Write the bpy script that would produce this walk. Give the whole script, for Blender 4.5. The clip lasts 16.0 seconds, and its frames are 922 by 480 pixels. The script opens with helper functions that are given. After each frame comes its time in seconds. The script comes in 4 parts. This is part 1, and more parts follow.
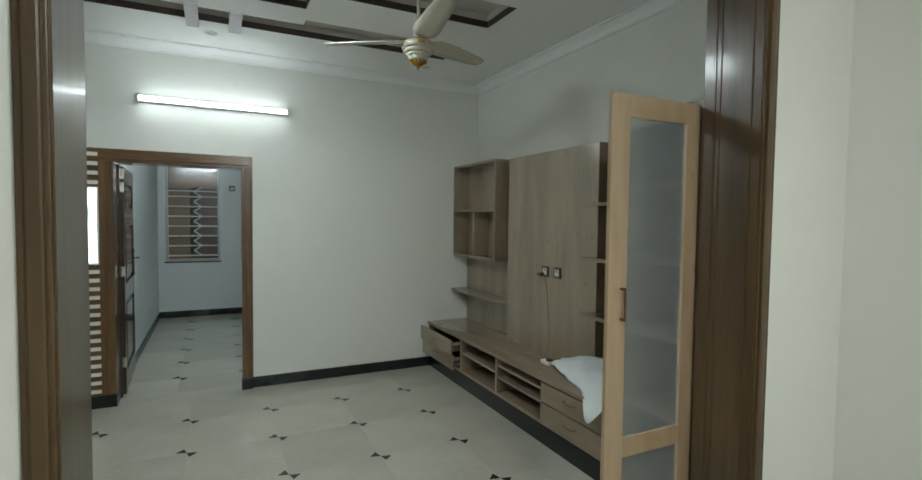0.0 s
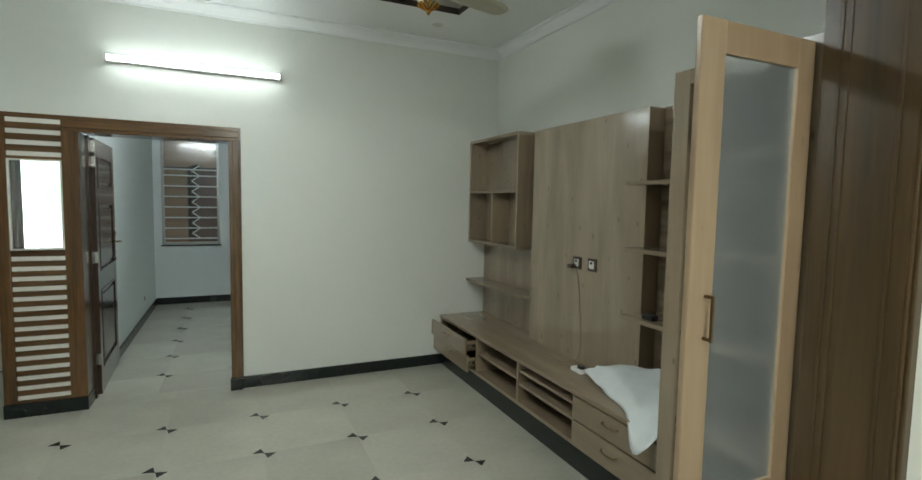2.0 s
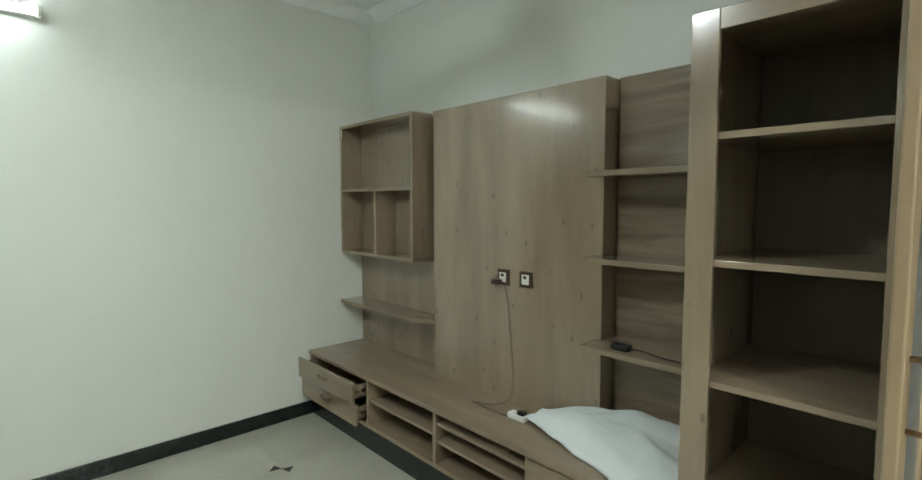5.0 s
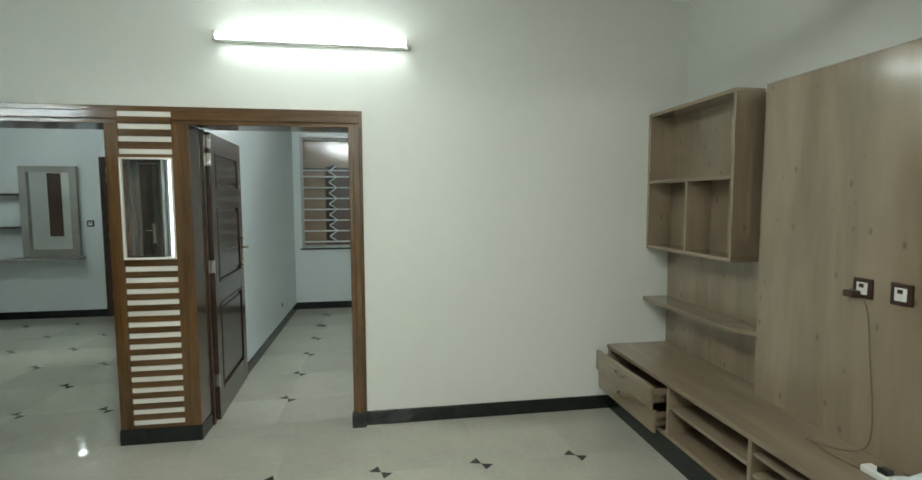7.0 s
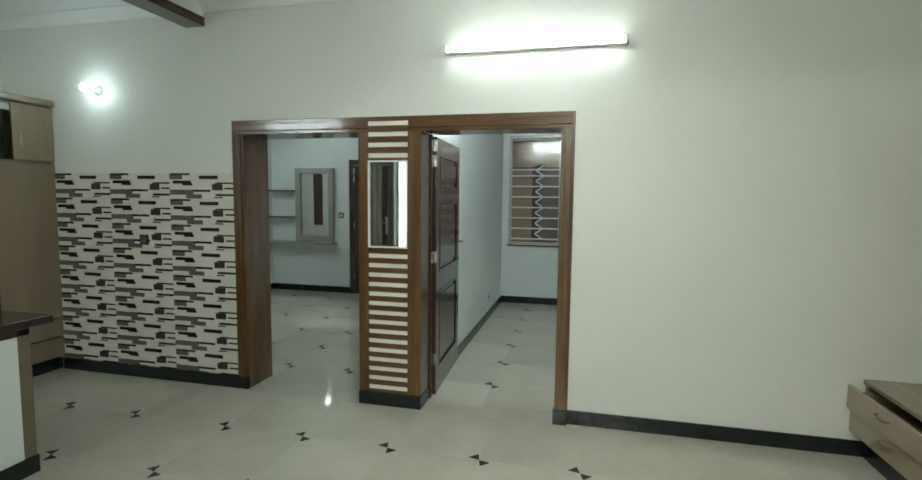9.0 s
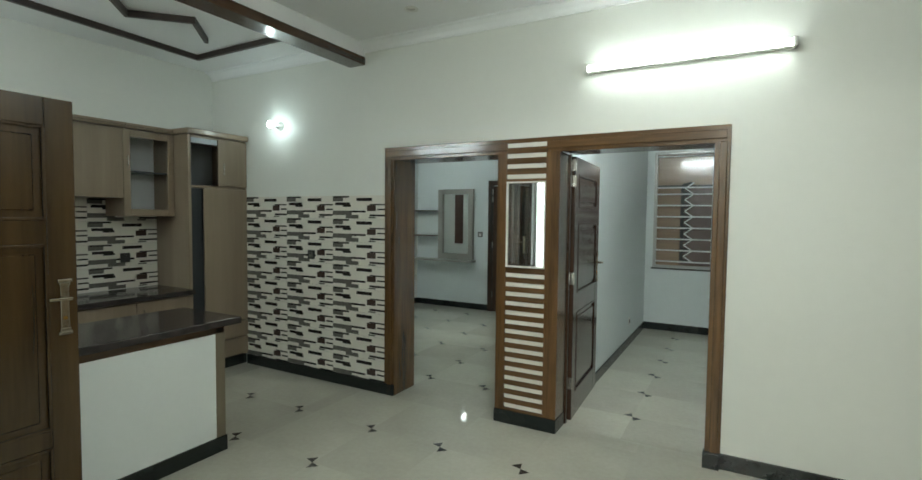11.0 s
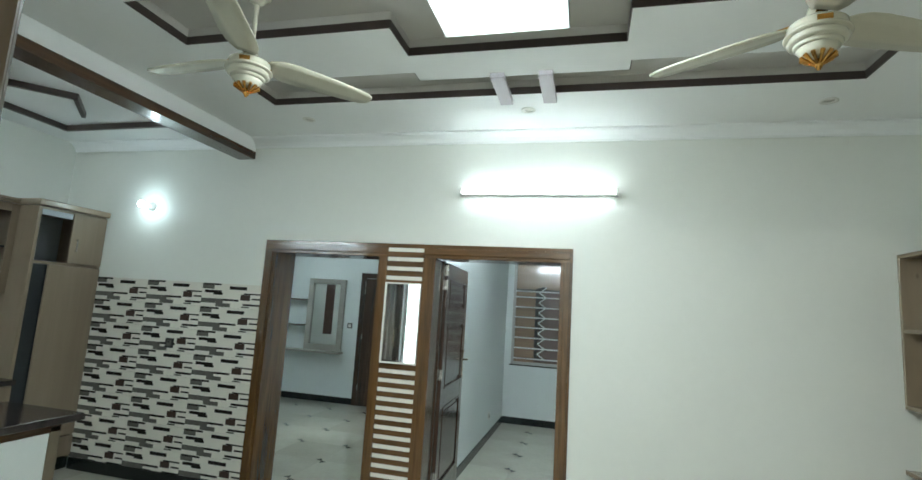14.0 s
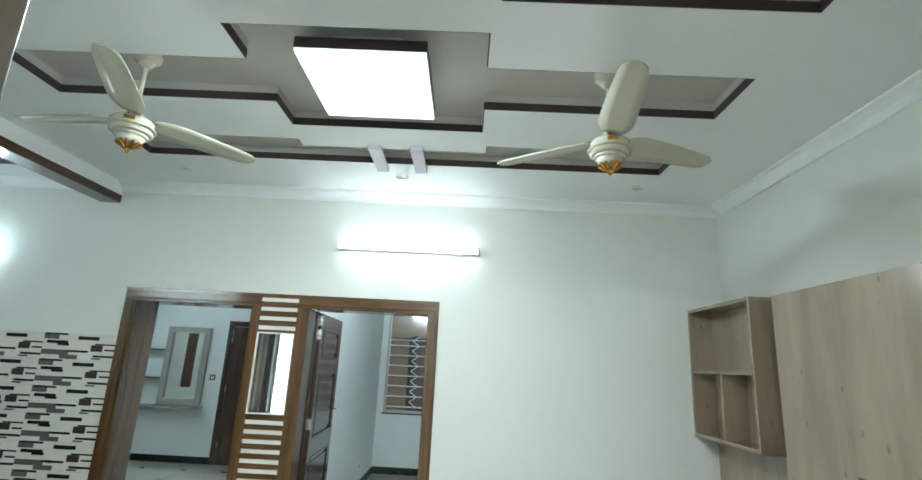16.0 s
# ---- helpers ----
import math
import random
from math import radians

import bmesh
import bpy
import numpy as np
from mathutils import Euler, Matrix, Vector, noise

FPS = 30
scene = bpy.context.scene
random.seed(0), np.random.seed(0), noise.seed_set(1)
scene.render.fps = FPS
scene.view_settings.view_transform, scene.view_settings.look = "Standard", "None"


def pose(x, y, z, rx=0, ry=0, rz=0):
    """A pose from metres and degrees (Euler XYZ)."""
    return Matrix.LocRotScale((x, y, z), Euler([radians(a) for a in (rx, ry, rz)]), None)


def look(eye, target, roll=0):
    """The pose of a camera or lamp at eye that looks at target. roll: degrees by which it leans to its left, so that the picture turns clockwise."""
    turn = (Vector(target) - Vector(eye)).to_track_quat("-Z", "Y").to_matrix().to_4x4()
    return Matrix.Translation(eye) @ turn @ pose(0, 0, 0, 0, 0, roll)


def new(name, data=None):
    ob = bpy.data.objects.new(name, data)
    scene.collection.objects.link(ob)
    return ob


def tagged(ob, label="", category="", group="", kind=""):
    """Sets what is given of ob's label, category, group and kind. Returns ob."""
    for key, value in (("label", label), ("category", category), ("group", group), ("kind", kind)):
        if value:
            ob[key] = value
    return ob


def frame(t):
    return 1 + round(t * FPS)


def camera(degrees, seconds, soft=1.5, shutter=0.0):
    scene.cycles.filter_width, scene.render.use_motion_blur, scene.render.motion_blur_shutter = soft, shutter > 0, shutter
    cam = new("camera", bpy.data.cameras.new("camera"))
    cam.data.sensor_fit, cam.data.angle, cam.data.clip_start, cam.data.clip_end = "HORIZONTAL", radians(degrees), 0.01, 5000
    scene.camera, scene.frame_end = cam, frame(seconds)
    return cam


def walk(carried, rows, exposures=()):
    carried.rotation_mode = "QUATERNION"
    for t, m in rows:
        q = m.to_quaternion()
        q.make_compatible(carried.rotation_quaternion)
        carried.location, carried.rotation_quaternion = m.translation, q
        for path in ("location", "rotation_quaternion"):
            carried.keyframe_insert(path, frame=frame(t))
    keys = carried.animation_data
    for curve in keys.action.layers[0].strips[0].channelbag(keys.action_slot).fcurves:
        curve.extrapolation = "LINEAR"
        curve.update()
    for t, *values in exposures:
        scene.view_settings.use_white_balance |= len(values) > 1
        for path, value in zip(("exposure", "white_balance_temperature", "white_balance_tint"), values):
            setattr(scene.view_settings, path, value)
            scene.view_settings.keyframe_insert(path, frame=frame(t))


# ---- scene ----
cam = camera(85.1, 16.0)
PATH = [
    (0, (0.163, 0.097, 1.61), (1.043, 1.89, 1.524), 0.7),
    (0.5, (0.155, 0.179, 1.598), (1.07, 1.955, 1.494), 0.7),
    (1, (0.216, 0.278, 1.59), (1.114, 2.06, 1.458), 0.8),
    (1.5, (0.331, 0.435, 1.599), (1.171, 2.246, 1.472), 1.1),
    (2, (0.404, 0.643, 1.593), (1.234, 2.457, 1.441), 1.1),
    (2.5, (0.431, 0.896, 1.61), (1.517, 2.568, 1.451), 1.3),
    (3, (0.516, 1.103, 1.601), (1.75, 2.667, 1.422), 1.6),
    (5.5, (0.563, 1.675, 1.584), (1.922, 3.136, 1.44), -0.2),
    (6, (0.566, 1.692, 1.563), (1.509, 3.451, 1.434), -0.2),
    (6.5, (0.581, 1.685, 1.564), (1.148, 3.597, 1.416), -0.4),
    (7, (0.589, 1.675, 1.562), (0.905, 3.644, 1.403), -0.2),
    (7.5, (0.587, 1.671, 1.567), (0.746, 3.658, 1.396), 0.3),
    (8, (0.575, 1.676, 1.562), (0.542, 3.669, 1.389), 0.5),
    (8.5, (0.56, 1.669, 1.569), (0.314, 3.646, 1.393), 0.6),
    (9, (0.533, 1.646, 1.569), (0.07, 3.585, 1.401), 0.6),
    (9.5, (0.53, 1.637, 1.574), (-0.221, 3.483, 1.407), 0.4),
    (10, (0.546, 1.634, 1.575), (-0.421, 3.377, 1.406), 0.1),
    (12.5, (0.524, 1.522, 1.611), (-0.352, 3.319, 1.668), 1.1),
    (13, (0.521, 1.433, 1.643), (-0.154, 3.313, 1.746), 2.9),
    (13.5, (0.557, 1.371, 1.639), (0.036, 3.293, 1.824), 3.4),
    (14, (0.59, 1.288, 1.65), (0.096, 3.207, 1.923), 3.6),
    (14.5, (0.647, 1.194, 1.645), (0.205, 3.12, 1.946), 4.2),
    (15, (0.665, 1.07, 1.642), (0.287, 3.003, 1.99), 4.6),
    (15.5, (0.693, 0.997, 1.65), (0.452, 2.938, 2.067), 4.2),
    (16, (0.708, 0.931, 1.652), (0.672, 2.872, 2.133), 2.9),
]
walk(cam, [(t, look(eye, target, roll)) for t, eye, target, roll in PATH],
     [(0.0, -0.24, 6200, 6), (1.0, -0.24, 6250, 6), (2.0, -0.02, 6400, 4), (3.0, 0.0, 6500, 2), (5.5, 0.42, 6350, 1), (6.5, 0.30, 6450, 3), (10.0, 0.32, 6550, 3), (12.5, 0.38, 6400, 3), (14.0, 0.58, 6050, 3), (15.0, 0.62, 6000, 3), (16.0, 0.78, 5850, 3)])

# ---------------------------------------------------------------- light
world = bpy.data.worlds.new("sky")
scene.world = world
world.use_nodes = True
wn = world.node_tree
sky = wn.nodes.new("ShaderNodeTexSky")
sky.sky_type, sky.sun_disc = "NISHITA", False
sky.sun_elevation, sky.sun_rotation = radians(40), radians(30)
wn.links.new(sky.outputs[0], wn.nodes["Background"].inputs[0])
wn.nodes["Background"].inputs[1].default_value = 0.12
sun = new("sun", bpy.data.lights.new("sun", "SUN"))
sun.data.energy, sun.data.angle, sun.data.color = 1.0, radians(12), (1.0, 0.96, 0.9)
sun.matrix_world = look((6, 16, 14), (0, 0, 0))

LAMP_TUBE, LAMP_PANEL, LAMP_PLATE, LAMP_BULB = 14.5, 76.0, 0.5, 52.0
# the hall and kitchen values drive unseen lamps added as fill
LAMP_ROOMS, LAMP_BEDROOM, LAMP_HALL_FILL, LAMP_KITCHEN_FILL = 62.0, 98.0, 215.0, 64.0

# ---------------------------------------------------------------- materials


def material(name, color, rough=0.5, metal=0.0, spec=0.5, vary=0.08, scale=3.0, bump=0.0, bump_scale=60.0, random_tone=0.0, coat=0.0):
    """A surface with blotches at one scale, fine grain at another and a slight relief."""
    m = bpy.data.materials.new(name)
    m.use_nodes = True
    n, l = m.node_tree.nodes, m.node_tree.links
    b = n["Principled BSDF"]
    b.inputs["Roughness"].default_value, b.inputs["Metallic"].default_value = rough, metal
    b.inputs["Specular IOR Level"].default_value = spec
    b.inputs["Coat Weight"].default_value = coat
    b.inputs["Coat Roughness"].default_value = 0.08
    co = n.new("ShaderNodeTexCoord")
    big, fine = n.new("ShaderNodeTexNoise"), n.new("ShaderNodeTexNoise")
    big.inputs["Scale"].default_value, fine.inputs["Scale"].default_value = scale, scale * 14
    for t in (big, fine):
        l.new(co.outputs["Object"], t.inputs["Vector"])
        t.inputs["Detail"].default_value = 4
    add = n.new("ShaderNodeMath")
    add.operation = "MULTIPLY_ADD"
    l.new(fine.outputs["Fac"], add.inputs[0])
    add.inputs[1].default_value = 0.45
    l.new(big.outputs["Fac"], add.inputs[2])
    val = n.new("ShaderNodeMapRange")
    val.inputs["From Min"].default_value, val.inputs["From Max"].default_value = 0.4, 1.05
    val.inputs["To Min"].default_value, val.inputs["To Max"].default_value = 1 - vary, 1 + vary
    l.new(add.outputs[0], val.inputs["Value"])
    hsv = n.new("ShaderNodeHueSaturation")
    hsv.inputs["Color"].default_value = (*color, 1)
    tone = val.outputs[0]
    if random_tone:
        info, mr, mul = n.new("ShaderNodeObjectInfo"), n.new("ShaderNodeMapRange"), n.new("ShaderNodeMath")
        mr.inputs["To Min"].default_value, mr.inputs["To Max"].default_value = 1 - random_tone, 1 + random_tone
        l.new(info.outputs["Random"], mr.inputs["Value"])
        mul.operation = "MULTIPLY"
        l.new(tone, mul.inputs[0])
        l.new(mr.outputs[0], mul.inputs[1])
        tone = mul.outputs[0]
    l.new(tone, hsv.inputs["Value"])
    l.new(hsv.outputs[0], b.inputs["Base Color"])
    rr = n.new("ShaderNodeMapRange")
    rr.inputs["To Min"].default_value, rr.inputs["To Max"].default_value = rough * 0.85, min(1, rough * 1.2)
    l.new(big.outputs["Fac"], rr.inputs["Value"])
    l.new(rr.outputs[0], b.inputs["Roughness"])
    if bump:
        bt, bp = n.new("ShaderNodeTexNoise"), n.new("ShaderNodeBump")
        bt.inputs["Scale"].default_value = bump_scale
        l.new(co.outputs["Object"], bt.inputs["Vector"])
        l.new(bt.outputs["Fac"], bp.inputs["Height"])
        bp.inputs["Strength"].default_value, bp.inputs["Distance"].default_value = bump, 0.004
        l.new(bp.outputs[0], b.inputs["Normal"])
    return m


def wood(name, dark, light, rough=0.35, axis=2, coat=0.0, density=9.0, knots=0.0, pores=0.5, drawn=0.07):
    """Timber with grain drawn out along one axis, broad figure and fine pores."""
    m = bpy.data.materials.new(name)
    m.use_nodes = True
    n, l = m.node_tree.nodes, m.node_tree.links
    b = n["Principled BSDF"]
    b.inputs["Coat Weight"].default_value, b.inputs["Coat Roughness"].default_value = coat, 0.12
    co, mp = n.new("ShaderNodeTexCoord"), n.new("ShaderNodeMapping")
    s = [density] * 3
    s[axis] = density * drawn
    mp.inputs["Scale"].default_value = s
    l.new(co.outputs["Object"], mp.inputs["Vector"])
    broad, pore = n.new("ShaderNodeTexNoise"), n.new("ShaderNodeTexNoise")
    broad.inputs["Scale"].default_value, pore.inputs["Scale"].default_value = 1.0, 7.0
    broad.inputs["Distortion"].default_value = 0.6
    for t in (broad, pore):
        l.new(mp.outputs[0], t.inputs["Vector"])
        t.inputs["Detail"].default_value = 6
    mix = n.new("ShaderNodeMath")
    mix.operation = "MULTIPLY_ADD"
    l.new(pore.outputs["Fac"], mix.inputs[0])
    mix.inputs[1].default_value = pores
    l.new(broad.outputs["Fac"], mix.inputs[2])
    ramp = n.new("ShaderNodeValToRGB")
    ramp.color_ramp.elements[0].position, ramp.color_ramp.elements[1].position = 0.29 + 0.46 * pores, 0.71 + 0.54 * pores
    ramp.color_ramp.elements[0].color, ramp.color_ramp.elements[1].color = (*dark, 1), (*light, 1)
    l.new(mix.outputs[0], ramp.inputs[0])
    out = ramp.outputs[0]
    if knots:
        kn, km, kr, kx = n.new("ShaderNodeTexVoronoi"), n.new("ShaderNodeMapping"), n.new("ShaderNodeValToRGB"), n.new("ShaderNodeMixRGB")
        ks = [2.6] * 3
        ks[axis] = 1.3
        km.inputs["Scale"].default_value = ks
        l.new(co.outputs["Object"], km.inputs["Vector"])
        l.new(km.outputs[0], kn.inputs["Vector"])
        kr.color_ramp.elements[0].position, kr.color_ramp.elements[1].position = 0.02, 0.15
        kr.color_ramp.elements[0].color, kr.color_ramp.elements[1].color = (knots, knots, knots, 1), (0, 0, 0, 1)
        l.new(kn.outputs["Distance"], kr.inputs[0])
        l.new(kr.outputs[0], kx.inputs[0])
        l.new(out, kx.inputs[1])
        kx.inputs[2].default_value = (*[c * 0.6 for c in dark], 1)
        out = kx.outputs[0]
    l.new(out, b.inputs["Base Color"])
    rr = n.new("ShaderNodeMapRange")
    rr.inputs["To Min"].default_value, rr.inputs["To Max"].default_value = rough * 0.8, rough * 1.25
    l.new(pore.outputs["Fac"], rr.inputs["Value"])
    l.new(rr.outputs[0], b.inputs["Roughness"])
    bp = n.new("ShaderNodeBump")
    bp.inputs["Strength"].default_value, bp.inputs["Distance"].default_value = 0.08, 0.002
    l.new(pore.outputs["Fac"], bp.inputs["Height"])
    l.new(bp.outputs[0], b.inputs["Normal"])
    return m


def glow(name, color, strength):
    m = bpy.data.materials.new(name)
    m.use_nodes = True
    b = m.node_tree.nodes["Principled BSDF"]
    b.inputs["Base Color"].default_value = (*color, 1)
    b.inputs["Emission Color"].default_value = (*color, 1)
    b.inputs["Emission Strength"].default_value = strength
    return m


def glass(name, color, rough):
    m = bpy.data.materials.new(name)
    m.use_nodes = True
    b = m.node_tree.nodes["Principled BSDF"]
    b.inputs["Base Color"].default_value = (*color, 1)
    b.inputs["Transmission Weight"].default_value = 1.0
    b.inputs["Roughness"].default_value, b.inputs["IOR"].default_value = rough, 1.45
    return m


WALL = material("wall_paint", (0.755, 0.77, 0.725), 0.42, vary=0.025, scale=1.3, bump=0.10, bump_scale=140, spec=0.35)
WALL_COOL = material("wall_paint_cool", (0.70, 0.75, 0.75), 0.45, vary=0.025, scale=1.3, bump=0.10, bump_scale=140, spec=0.35)
CEIL = material("ceiling_paint", (0.87, 0.885, 0.885), 0.6, vary=0.02, scale=1.0, bump=0.06, bump_scale=120, spec=0.3)
CEIL_TAN = material("ceiling_recess_paint", (0.60, 0.58, 0.55), 0.6, vary=0.03, scale=1.2)
CEIL_BROWN = material("ceiling_trim_paint", (0.045, 0.032, 0.028), 0.4, vary=0.15, scale=6)
BAR_GREY = material("ceiling_bar_paint", (0.45, 0.42, 0.46), 0.45, vary=0.05, scale=5)
FLOOR = material("floor_marble", (0.44, 0.428, 0.362), 0.05, vary=0.13, scale=2.2, random_tone=0.075, spec=0.5)
GROUT = material("floor_bed", (0.40, 0.38, 0.33), 0.5, vary=0.1)
INLAY = material("floor_inlay_stone", (0.022, 0.020, 0.018), 0.15, vary=0.2, scale=20)
SKIRT = material("skirting_stone", (0.012, 0.016, 0.015), 0.22, vary=0.25, scale=8)
GRANITE = material("granite", (0.035, 0.028, 0.027), 0.12, vary=0.5, scale=14)
OAK = wood("veneer", (0.215, 0.162, 0.106), (0.335, 0.264, 0.182), 0.18, 2, coat=1.0, density=4.5, knots=0.75, pores=0.2, drawn=0.16)
OAK_H = wood("veneer_lengthwise", (0.225, 0.170, 0.112), (0.325, 0.257, 0.178), 0.24, 1, coat=0.5, density=5, pores=0.25, drawn=0.12)
OAK_STREAK = wood("veneer_streaked", (0.135, 0.098, 0.062), (0.310, 0.244, 0.168), 0.16, 1, coat=0.8, density=11, pores=0.2, drawn=0.10)
# darker, greener veneer tone for the backs of unit and cabinet, and the end post
OAK_DARKER = wood("veneer_darker", (0.135, 0.110, 0.073), (0.215, 0.175, 0.120), 0.4, 2, density=5, pores=0.25, drawn=0.12)
DOOR_OAK = wood("door_veneer", (0.31, 0.215, 0.132), (0.44, 0.325, 0.212), 0.3, 2, coat=0.2, density=6, knots=0.45, pores=0.25, drawn=0.1)
TEAK = wood("polished_teak", (0.050, 0.024, 0.008), (0.160, 0.080, 0.028), 0.2, 2, coat=0.5, density=10)
TEAK_X = wood("polished_teak_across", (0.050, 0.024, 0.008), (0.160, 0.080, 0.028), 0.2, 0, coat=0.5, density=10)
TEAK_Y = wood("polished_teak_deep", (0.035, 0.018, 0.009), (0.09, 0.045, 0.022), 0.22, 1, coat=0.4, density=10)
TEAK_LIGHT = wood("varnished_teak", (0.034, 0.018, 0.006), (0.074, 0.040, 0.013), 0.24, 2, coat=0.5, density=8, pores=0.3)
TEAK_OLD = wood("satin_teak", (0.042, 0.026, 0.010), (0.112, 0.068, 0.028), 0.32, 2, coat=0.25, density=8, pores=0.35)
TEAK_DARK = wood("dark_teak", (0.022, 0.012, 0.009), (0.065, 0.034, 0.022), 0.2, 2, coat=0.5, density=10)
KITCHEN = wood("kitchen_laminate", (0.225, 0.172, 0.118), (0.305, 0.240, 0.172), 0.3, 2, coat=0.15, density=6, pores=0.25)
# brighter copy of the cabinet inside, with the light on it put into the colour
CABINET_IN_LIT = material("cabinet_inside_lit", (0.78, 0.82, 0.84), 0.4, vary=0.03)
KITCHEN_IN = material("cabinet_inside", (0.42, 0.46, 0.49), 0.5, vary=0.05)
CREAM_TILE = material("cream_tile", (0.74, 0.71, 0.64), 0.16, vary=0.06, scale=5, random_tone=0.04)
DARK_TILE = material("dark_mosaic", (0.020, 0.017, 0.015), 0.15, vary=0.25, scale=20)
GREY_TILE = material("grey_mosaic", (0.13, 0.125, 0.11), 0.2, vary=0.25, scale=20)
BROWN_TILE = material("brown_mosaic", (0.055, 0.035, 0.028), 0.18, vary=0.25, scale=20)
WHITE = material("white_acrylic", (0.80, 0.78, 0.72), 0.25, vary=0.04, scale=8)
PANEL_WHITE = material("white_laminate", (0.76, 0.80, 0.78), 0.3, vary=0.03, scale=2)
PLASTIC = material("white_plastic", (0.74, 0.74, 0.70), 0.4, vary=0.04, scale=20)
CABLE = material("tan_cable", (0.15, 0.10, 0.065), 0.5, vary=0.1, scale=20)
BLACK = material("black_plastic", (0.012, 0.011, 0.010), 0.35, vary=0.2, scale=20)
BROWN_PLASTIC = material("brown_plastic", (0.05, 0.024, 0.016), 0.3, vary=0.2, scale=20)
FAN_CREAM = material("fan_enamel", (0.62, 0.60, 0.49), 0.22, vary=0.04, scale=6, coat=0.3)
GOLD = material("gold_plate", (0.62, 0.34, 0.09), 0.25, metal=1.0, vary=0.1, scale=20)
STEEL = material("brushed_steel", (0.62, 0.61, 0.58), 0.25, metal=1.0, vary=0.1, scale=20)
CHROME = material("brass_toned_chrome", (0.58, 0.52, 0.42), 0.14, metal=1.0, vary=0.06, scale=20)
BRONZE = material("bronze_handle", (0.20, 0.13, 0.07), 0.3, metal=0.9, vary=0.15, scale=20)
GRILLE = material("window_grille_paint", (0.80, 0.81, 0.80), 0.4, vary=0.05, scale=10)
ALU = material("window_aluminium", (0.45, 0.45, 0.44), 0.35, metal=0.6, vary=0.08, scale=10)
BOARD = wood("brown_board", (0.26, 0.175, 0.12), (0.36, 0.26, 0.19), 0.12, 0, coat=0.6, density=5)
BOARD_DARK = material("mauve_board", (0.17, 0.125, 0.115), 0.25, vary=0.12, scale=3)
SHAFT = material("shaft_plaster", (0.34, 0.27, 0.21), 0.8, vary=0.15, scale=3)
MIRROR_FRAME = material("grey_frame", (0.30, 0.29, 0.26), 0.4, vary=0.08, scale=8)
MIRROR = material("mirror_silver", (0.85, 0.88, 0.88), 0.02, metal=1.0, vary=0.0)
SACK = material("white_sheet_plastic", (0.76, 0.80, 0.81), 0.38, vary=0.05, scale=9, bump=0.5, bump_scale=22)
PINK = material("pink_plastic", (0.55, 0.20, 0.17), 0.4)
GLASS = glass("clear_glass", (0.95, 0.98, 0.97), 0.0)
FROST = glass("frosted_glass", (0.72, 0.78, 0.80), 0.24)
FROST.node_tree.nodes["Principled BSDF"].inputs["Transmission Weight"].default_value = 0.90
# dark glass of the shelf; also paints the shade in the tall cabinet's gap
SMOKE_AND_SHADE = material("smoked_glass_and_gap_shade", (0.03, 0.035, 0.04), 0.08, vary=0.1)
TUBE_GLOW = glow("tube_glow", (0.93, 1.0, 0.99), LAMP_TUBE)
PANEL_GLOW = glow("panel_glow", (0.95, 1.0, 0.99), LAMP_PANEL)
PLATE_GLOW = glow("acrylic_added_glow", (0.93, 1.0, 1.0), LAMP_PLATE)
BULB_GLOW = glow("bulb_glow", (0.80, 0.96, 1.0), LAMP_BULB)
ROOM_GLOW = glow("room_lamp_glow", (0.88, 0.97, 1.0), LAMP_ROOMS)
BED_GLOW = glow("bedroom_tube_glow", (0.90, 0.97, 1.0), LAMP_BEDROOM)
KITCHEN_FILL_GLOW = glow("kitchen_fill_glow", (0.90, 0.98, 1.0), LAMP_KITCHEN_FILL)
HALL_FILL_GLOW = glow("hall_fill_glow", (1.0, 0.99, 0.93), LAMP_HALL_FILL)

# ---------------------------------------------------------------- building helpers


def box(bm, x0, x1, y0, y1, z0, z1, bevel=0.0, mat=0):
    r = bmesh.ops.create_cube(bm, size=1, matrix=Matrix.Translation(((x0 + x1) / 2, (y0 + y1) / 2, (z0 + z1) / 2))
                              @ Matrix.Diagonal((abs(x1 - x0), abs(y1 - y0), abs(z1 - z0), 1)))
    faces = {f for v in r["verts"] for f in v.link_faces}
    for f in faces:
        f.material_index = mat
    if bevel:
        edges = {e for v in r["verts"] for e in v.link_edges}
        bmesh.ops.bevel(bm, geom=list(edges), offset=bevel, segments=2, affect="EDGES", profile=0.5)
    return bm


def boxed(x0, x1, y0, y1, z0, z1, bevel=0.0):
    return box(bmesh.new(), x0, x1, y0, y1, z0, z1, bevel)


def rod(bm, a, b, r, seg=10, r2=None):
    a, b = Vector(a), Vector(b)
    d = b - a
    bmesh.ops.create_cone(bm, cap_ends=True, segments=seg, radius1=r, radius2=r if r2 is None else r2, depth=d.length,
                          matrix=Matrix.Translation((a + b) / 2) @ d.to_track_quat("Z", "Y").to_matrix().to_4x4())
    return bm


